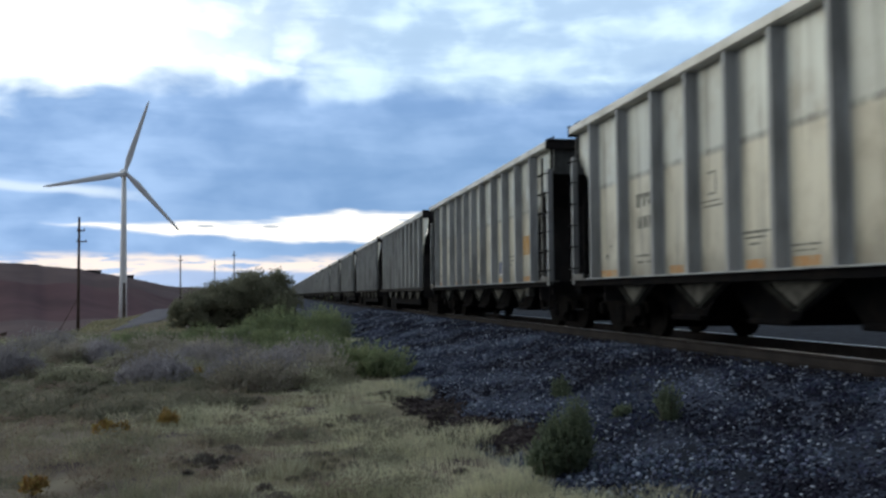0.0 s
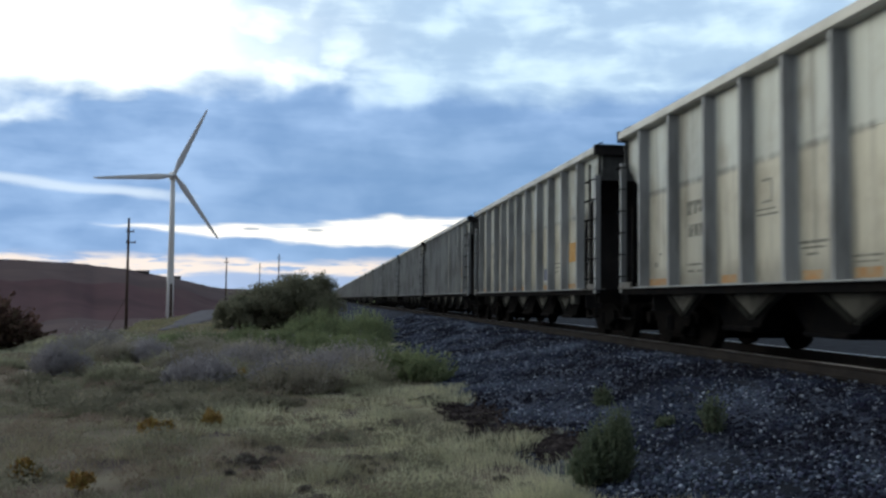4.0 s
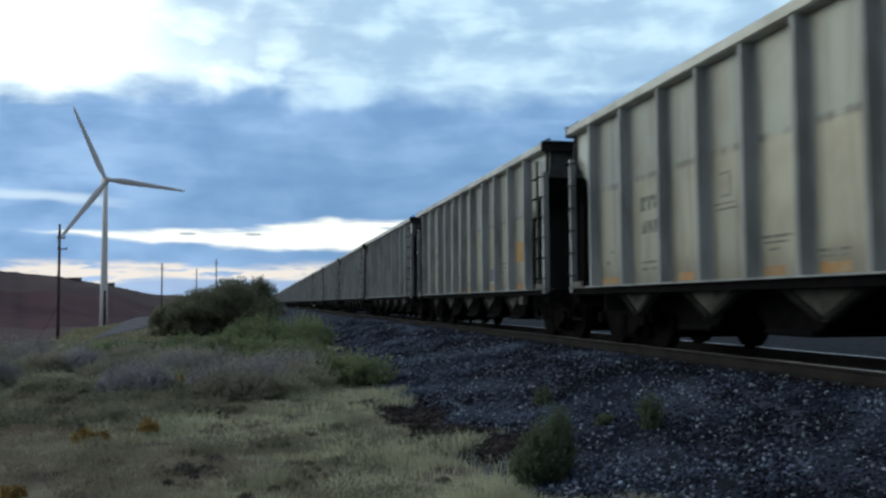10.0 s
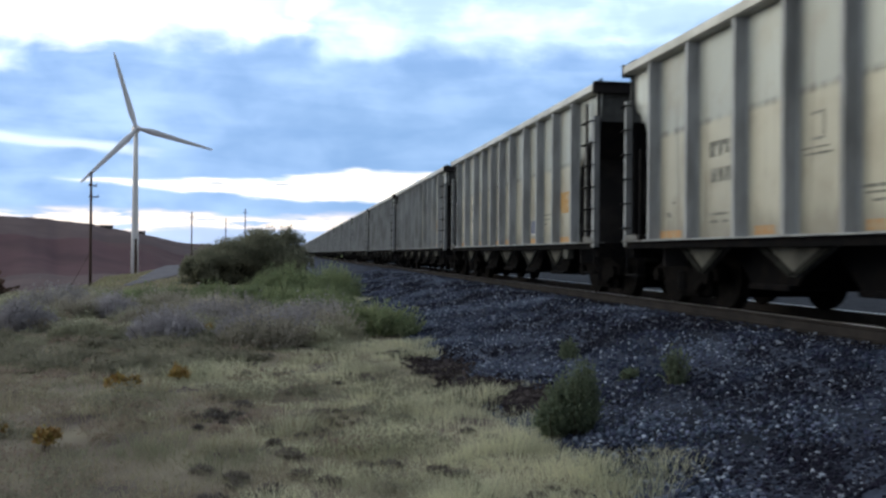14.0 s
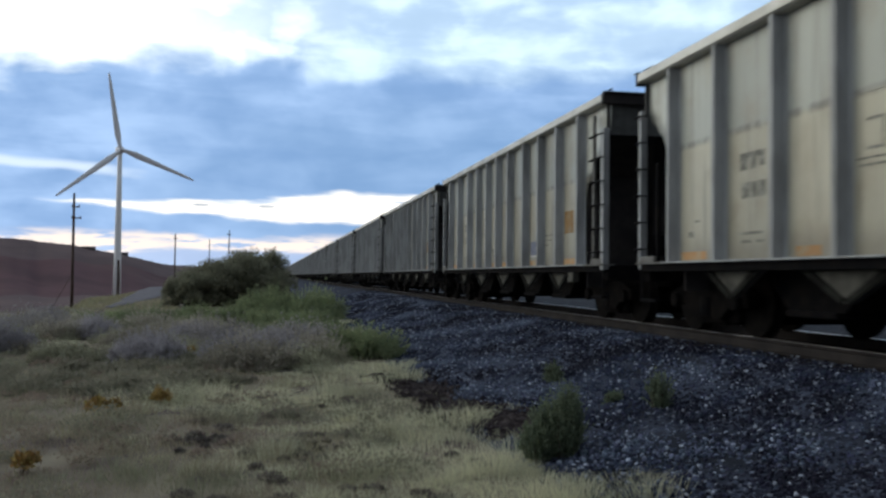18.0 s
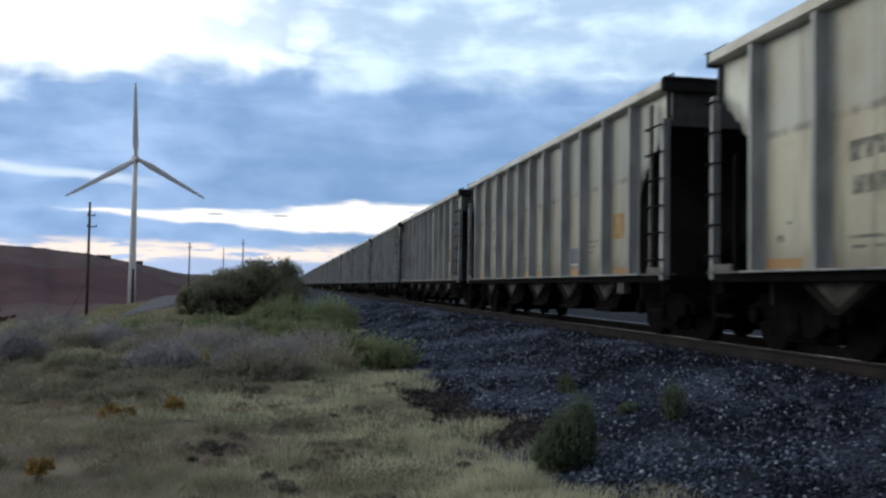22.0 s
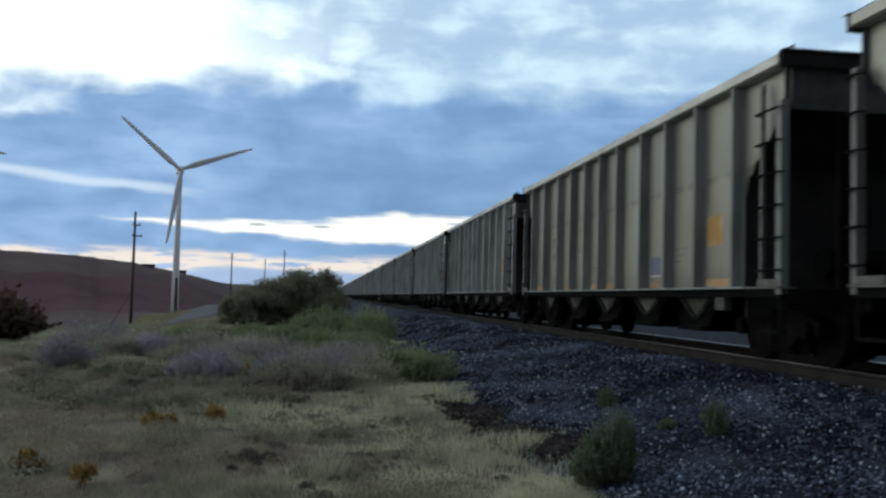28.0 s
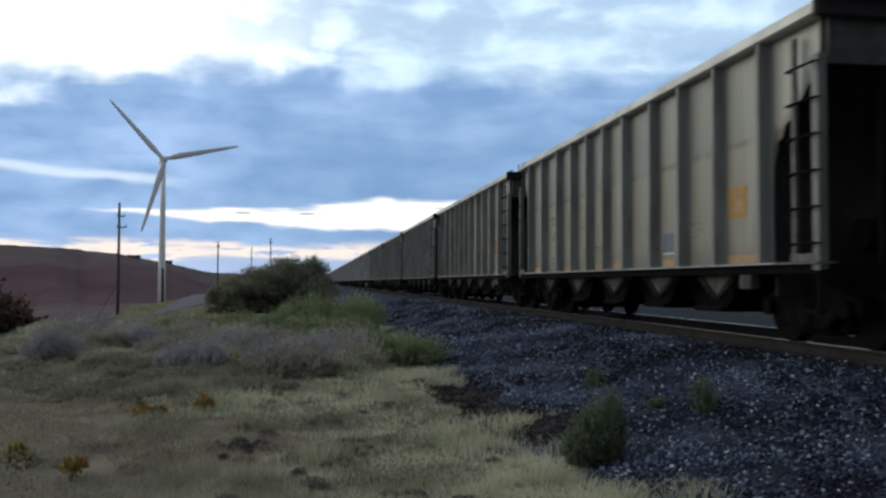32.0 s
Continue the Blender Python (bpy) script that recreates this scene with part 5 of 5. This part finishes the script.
def make_grass():
    """Rounded tussocks of pale grass over a mat of short brown blades, with low grey and russet weeds."""
    rng = np.random.RandomState(17)
    kinds = (("grass", M["grass"], "pale straw-coloured bunch grass over the scrub ground", 6200, 80, 0.19, 0.100, 0.40),
             ("scrub_grass", M["browngrass"], "short brown and olive dry grass over the scrub ground", 10500, 23, 0.17, 0.066, 0.62))
    for name, mat, label, nb, each, wide, tall, far in kinds:
        d = 5.0 + 42 * rng.uniform(0, 1, nb) ** 1.5
        az = rng.uniform(-29, 26, nb)
        bx, by = d * np.sin(np.radians(az)), d * np.cos(np.radians(az))
        # the same cover goes on round the camera
        ex, ey = rng.uniform(-11, 2.3, nb // 6), rng.uniform(-9, 6, nb // 6)
        bx, by, d = np.append(bx, ex), np.append(by, ey), np.append(d, np.maximum(np.hypot(ex, ey), 4.0))
        nb = len(bx)
        pale = np.array([noise.noise(Vector((a * 0.35, b * 0.3, 2.0))) + 0.9 * noise.noise(Vector((a * 1.1, b * 0.8, 4.0))) for a, b in zip(bx, by)])
        pale = pale + np.clip((bx + 0.5) * 0.40, -0.55, 0.8) + 1.3 * np.exp(-((bx + 8.3) / 2.4) ** 2 - ((by - 31) / 4.5) ** 2) + rng.uniform(-0.15, 0.15, nb)
        edge = TOE_X - 0.28 + 0.30 * np.sin(by * 1.3) + 0.25 * np.sin(by * 3.1) + 0.5 * np.exp(-((by - 7.9) / 1.6) ** 2)
        keep = (bx < edge) & ((pale > 0.14) if name == "grass" else (pale < 0.42))
        keep &= rng.uniform(0, 1, nb) > 0.35 * bare(bx, by)
        bx, by, d = bx[keep], by[keep], d[keep]
        m = len(bx)
        size = rng.uniform(0.55, 1.35, m) * (1 + d / 40)
        # taller bunches stand among the short ones
        swell = 1 + np.clip([2.6 * noise.noise(Vector((p * 1.5, q * 1.1, 8.0))) for p, q in zip(bx, by)], -0.35, 1.1)
        bx, by, d, size, swell = (np.repeat(q, each) for q in (bx, by, d, size, swell))
        n = len(bx)
        a, k = rng.uniform(0, 6.28, n), rng.uniform(0, 1, n) ** 0.55
        x, y = bx + np.cos(a) * k * wide * size, by + np.sin(a) * k * wide * size
        h = tall * size * swell * rng.uniform(0.55, 1.1, n) * (1 - 0.6 * k ** 2)
        w = 0.0030 * far * (0.7 + d / 7.0)
        lean = rng.uniform(0.2, 1.1, n) * h * (0.4 + k)
        turn = a + rng.normal(0, 0.9, n)
        dx, dy = np.cos(turn), np.sin(turn)
        b = rng.uniform(0, 6.28, n)
        sx, sy = np.cos(b) * w, np.sin(b) * w
        z = np.where(x > 1.4, np.maximum(ground_z(x, y), bank_z(np.clip(x, 1.4, 16))), ground_z(x, y))
        P = lambda fx, fz, s: np.stack([x + dx * lean * fx + sx * s, y + dy * lean * fx + sy * s, z - 0.01 + h * fz], -1)
        V = np.stack([P(0, 0, -1), P(0, 0, 1), P(0.35, 0.65, 0.9), P(0.35, 0.65, -0.9), P(1.0, 1.0, 0)], 1).reshape(-1, 3)
        q = np.arange(n) * 5
        F = [(i, i + 1, i + 2, i + 3) for i in q.tolist()] + [(i + 3, i + 2, i + 4) for i in q.tolist()]
        tagged(raw(name, V.tolist(), F, mat), label, "grass", kind="stuff")
    # taller dry grass on the bank beside the gravel road
    n = 22000
    y = rng.uniform(48, 122, n)
    x = -y * np.tan(np.radians(rng.uniform(5.5, 14.5, n)))
    off = x - np.interp(y, ROAD_Y, ROAD_X)
    keep = np.abs(off) > np.interp(y, [60, 70], [0.2, 1.7]) + 0.2 * rng.normal(size=n)
    x, y, off = x[keep], y[keep], off[keep]
    n, a = len(x), rng.uniform(0, 6.28, len(x))
    h = rng.uniform(0.12, 0.42, n) * np.where(off > -1.5, 0.35, 1.0)
    z = ground_z(x, y) - 0.02
    lean, w = h * rng.uniform(0.2, 0.9, n), 0.05
    V = np.stack([np.stack([x - np.sin(a) * w, y + np.cos(a) * w * 0.3, z], -1), np.stack([x + np.sin(a) * w, y - np.cos(a) * w * 0.3, z], -1), np.stack([x + np.cos(a) * lean, y + np.sin(a) * lean, z + h], -1)], 1).reshape(-1, 3)
    tagged(raw("verge_grass", V.tolist(), np.arange(n * 3).reshape(-1, 3).tolist(), M["verge"]), "dry tan grass on the bank beside the gravel road", "grass", kind="stuff")
    # low weeds between the tussocks
    for name, mat, label, nb, lo in (("low_sage", M["lowsage"], "low grey-green cushions of weeds between the grass", 330, -30), ("low_weed", M["russet"], "low russet-brown dry weeds between the grass", 170, -30), ("dead_weed", M["deadweed"], "dark dead weeds in the gaps of the pale grass", 130, -14)):
        V = []
        while len(V) < nb:
            d, az = 6.0 + 34 * rng.uniform() ** 1.4, rng.uniform(lo, 9)
            x, y = polar(az, d)
            if name == "dead_weed":
                d = 5.6 + 11 * rng.uniform() ** 1.3
                x, y = polar(rng.uniform(-6, 19), d)
            keep = noise.noise(Vector((x * 0.5, y * 0.4, 9.0 if name == "low_sage" else 13.0))) + np.clip((-x - 0.5) * 0.12, -0.5, 0.25) > rng.uniform(-0.1, 0.3)
            if name == "dead_weed":
                keep = noise.noise(Vector((x * 1.1, y * 0.8, 4.0))) < rng.uniform(-0.3, 0.15)
            if x > 2.3 or not keep:
                continue
            s = (rng.uniform(0.04, 0.105) if name == "dead_weed" else rng.uniform(0.10, 0.30)) * (1 + d / 50)
            v, f = leaf_cloud(rng, [(x, y, float(ground_z(x, y)) + s * 0.22, s, s, s * 0.5)], 140, 0.019 + d * 0.0014, 0.58, 0.5)
            V.append(v)
        V = np.concatenate(V)
        tagged(raw(name, V.tolist(), np.arange(len(V)).reshape(-1, 4).tolist(), mat), label, "weeds", kind="stuff")


# ---- build ----
make_ground()
make_bare_soil()
bed = make_ballast()
make_far_land()
make_plants()
turbine, rotor, HUB_Z = make_turbine(-9.0, 454, 454 * math.tan(radians(7.24)), -14.0, "white three-bladed wind turbine turning beyond the scrub")
turbine2, rotor2, HUB_Z2 = make_turbine(-23.1, 450, 450 * math.tan(radians(7.75)), -14.0, "white three-bladed wind turbine beside the dark slope")
make_pole(-11.45, 115, 4.62, [(1.6, 0.45, 0.2), (2.9, 0.55, 0.3)], True)
make_pole(-5.75, 225, 2.42, [(1.2, 0.5, 0.0)])
make_pole(-3.75, 300, 2.12, [])
make_pole(-2.6, 260, 2.7, [(1.2, 0.55, 0.0)])
post = tagged(new("fence_post"), "short dark wooden post beside the gravel road", "post")
part("shaft", tube([(0, 0, -0.4), (0.02, 0, 1.6), (0.0, 0, 3.3)], [0.14, 0.13, 0.10], 8), M["pole"], post)
part("cap", box(-0.12, 0.12, -0.12, 0.12, 3.3, 3.36, bevel=0.01), M["pole"], post)
put(post, *polar(-8.95, 86))
make_grass()
litter = tagged(new("white_stone"), "small white stone lying in the dry grass", "stone")
bm = bmesh.new()
bmesh.ops.create_icosphere(bm, subdivisions=1, radius=0.035)
for v in bm.verts:
    v.co = v.co * (1 + 0.25 * noise.noise(v.co * 40)) * 1.0
    v.co.z *= 0.7
part("stone", bm, M["white"], litter)
put(litter, *polar(4.38, 15.6), sink=-0.08)
CARS, WHEELSETS = make_train()
make_track()
make_stones(bed)


def motions():
    walk(cam, [(t, aim(*a)) for t, *a in AIM], EXPOSURE)
    for j, car in CARS:
        walk(car, [(t, car_pose(j, CAR_PITCH * t + lag)) for t, lag in LAG])
    # the wheels roll without slip
    run = lambda t: CAR_PITCH * t + float(np.interp(t, [a for a, _ in LAG], [b for _, b in LAG]))
    steps = [k / 30 for k in range(0, 961)]
    lead = WHEELSETS[0]
    walk(lead, [(t, pose(0, 0, 0, -math.degrees(run(t) / 0.457) % 360)) for t in steps])
    keys = lead.animation_data
    for ob in list(scene.objects):
        if ob.name.startswith("wheelset") and ob is not lead:
            ob.animation_data_create()
            ob.animation_data.action = keys.action
            ob.animation_data.action_slot = keys.action_slot
    for turb, rot, up, start in ((turbine, rotor, HUB_Z, 16.9), (turbine2, rotor2, HUB_Z2, 41.0)):
        rows = []
        for k in range(0, 65):
            t = k * 0.5
            rows.append((t, pose(0, -2.8, up, 0, (start + 91.86 * t), 0)))
        walk(rot, rows)


motions()
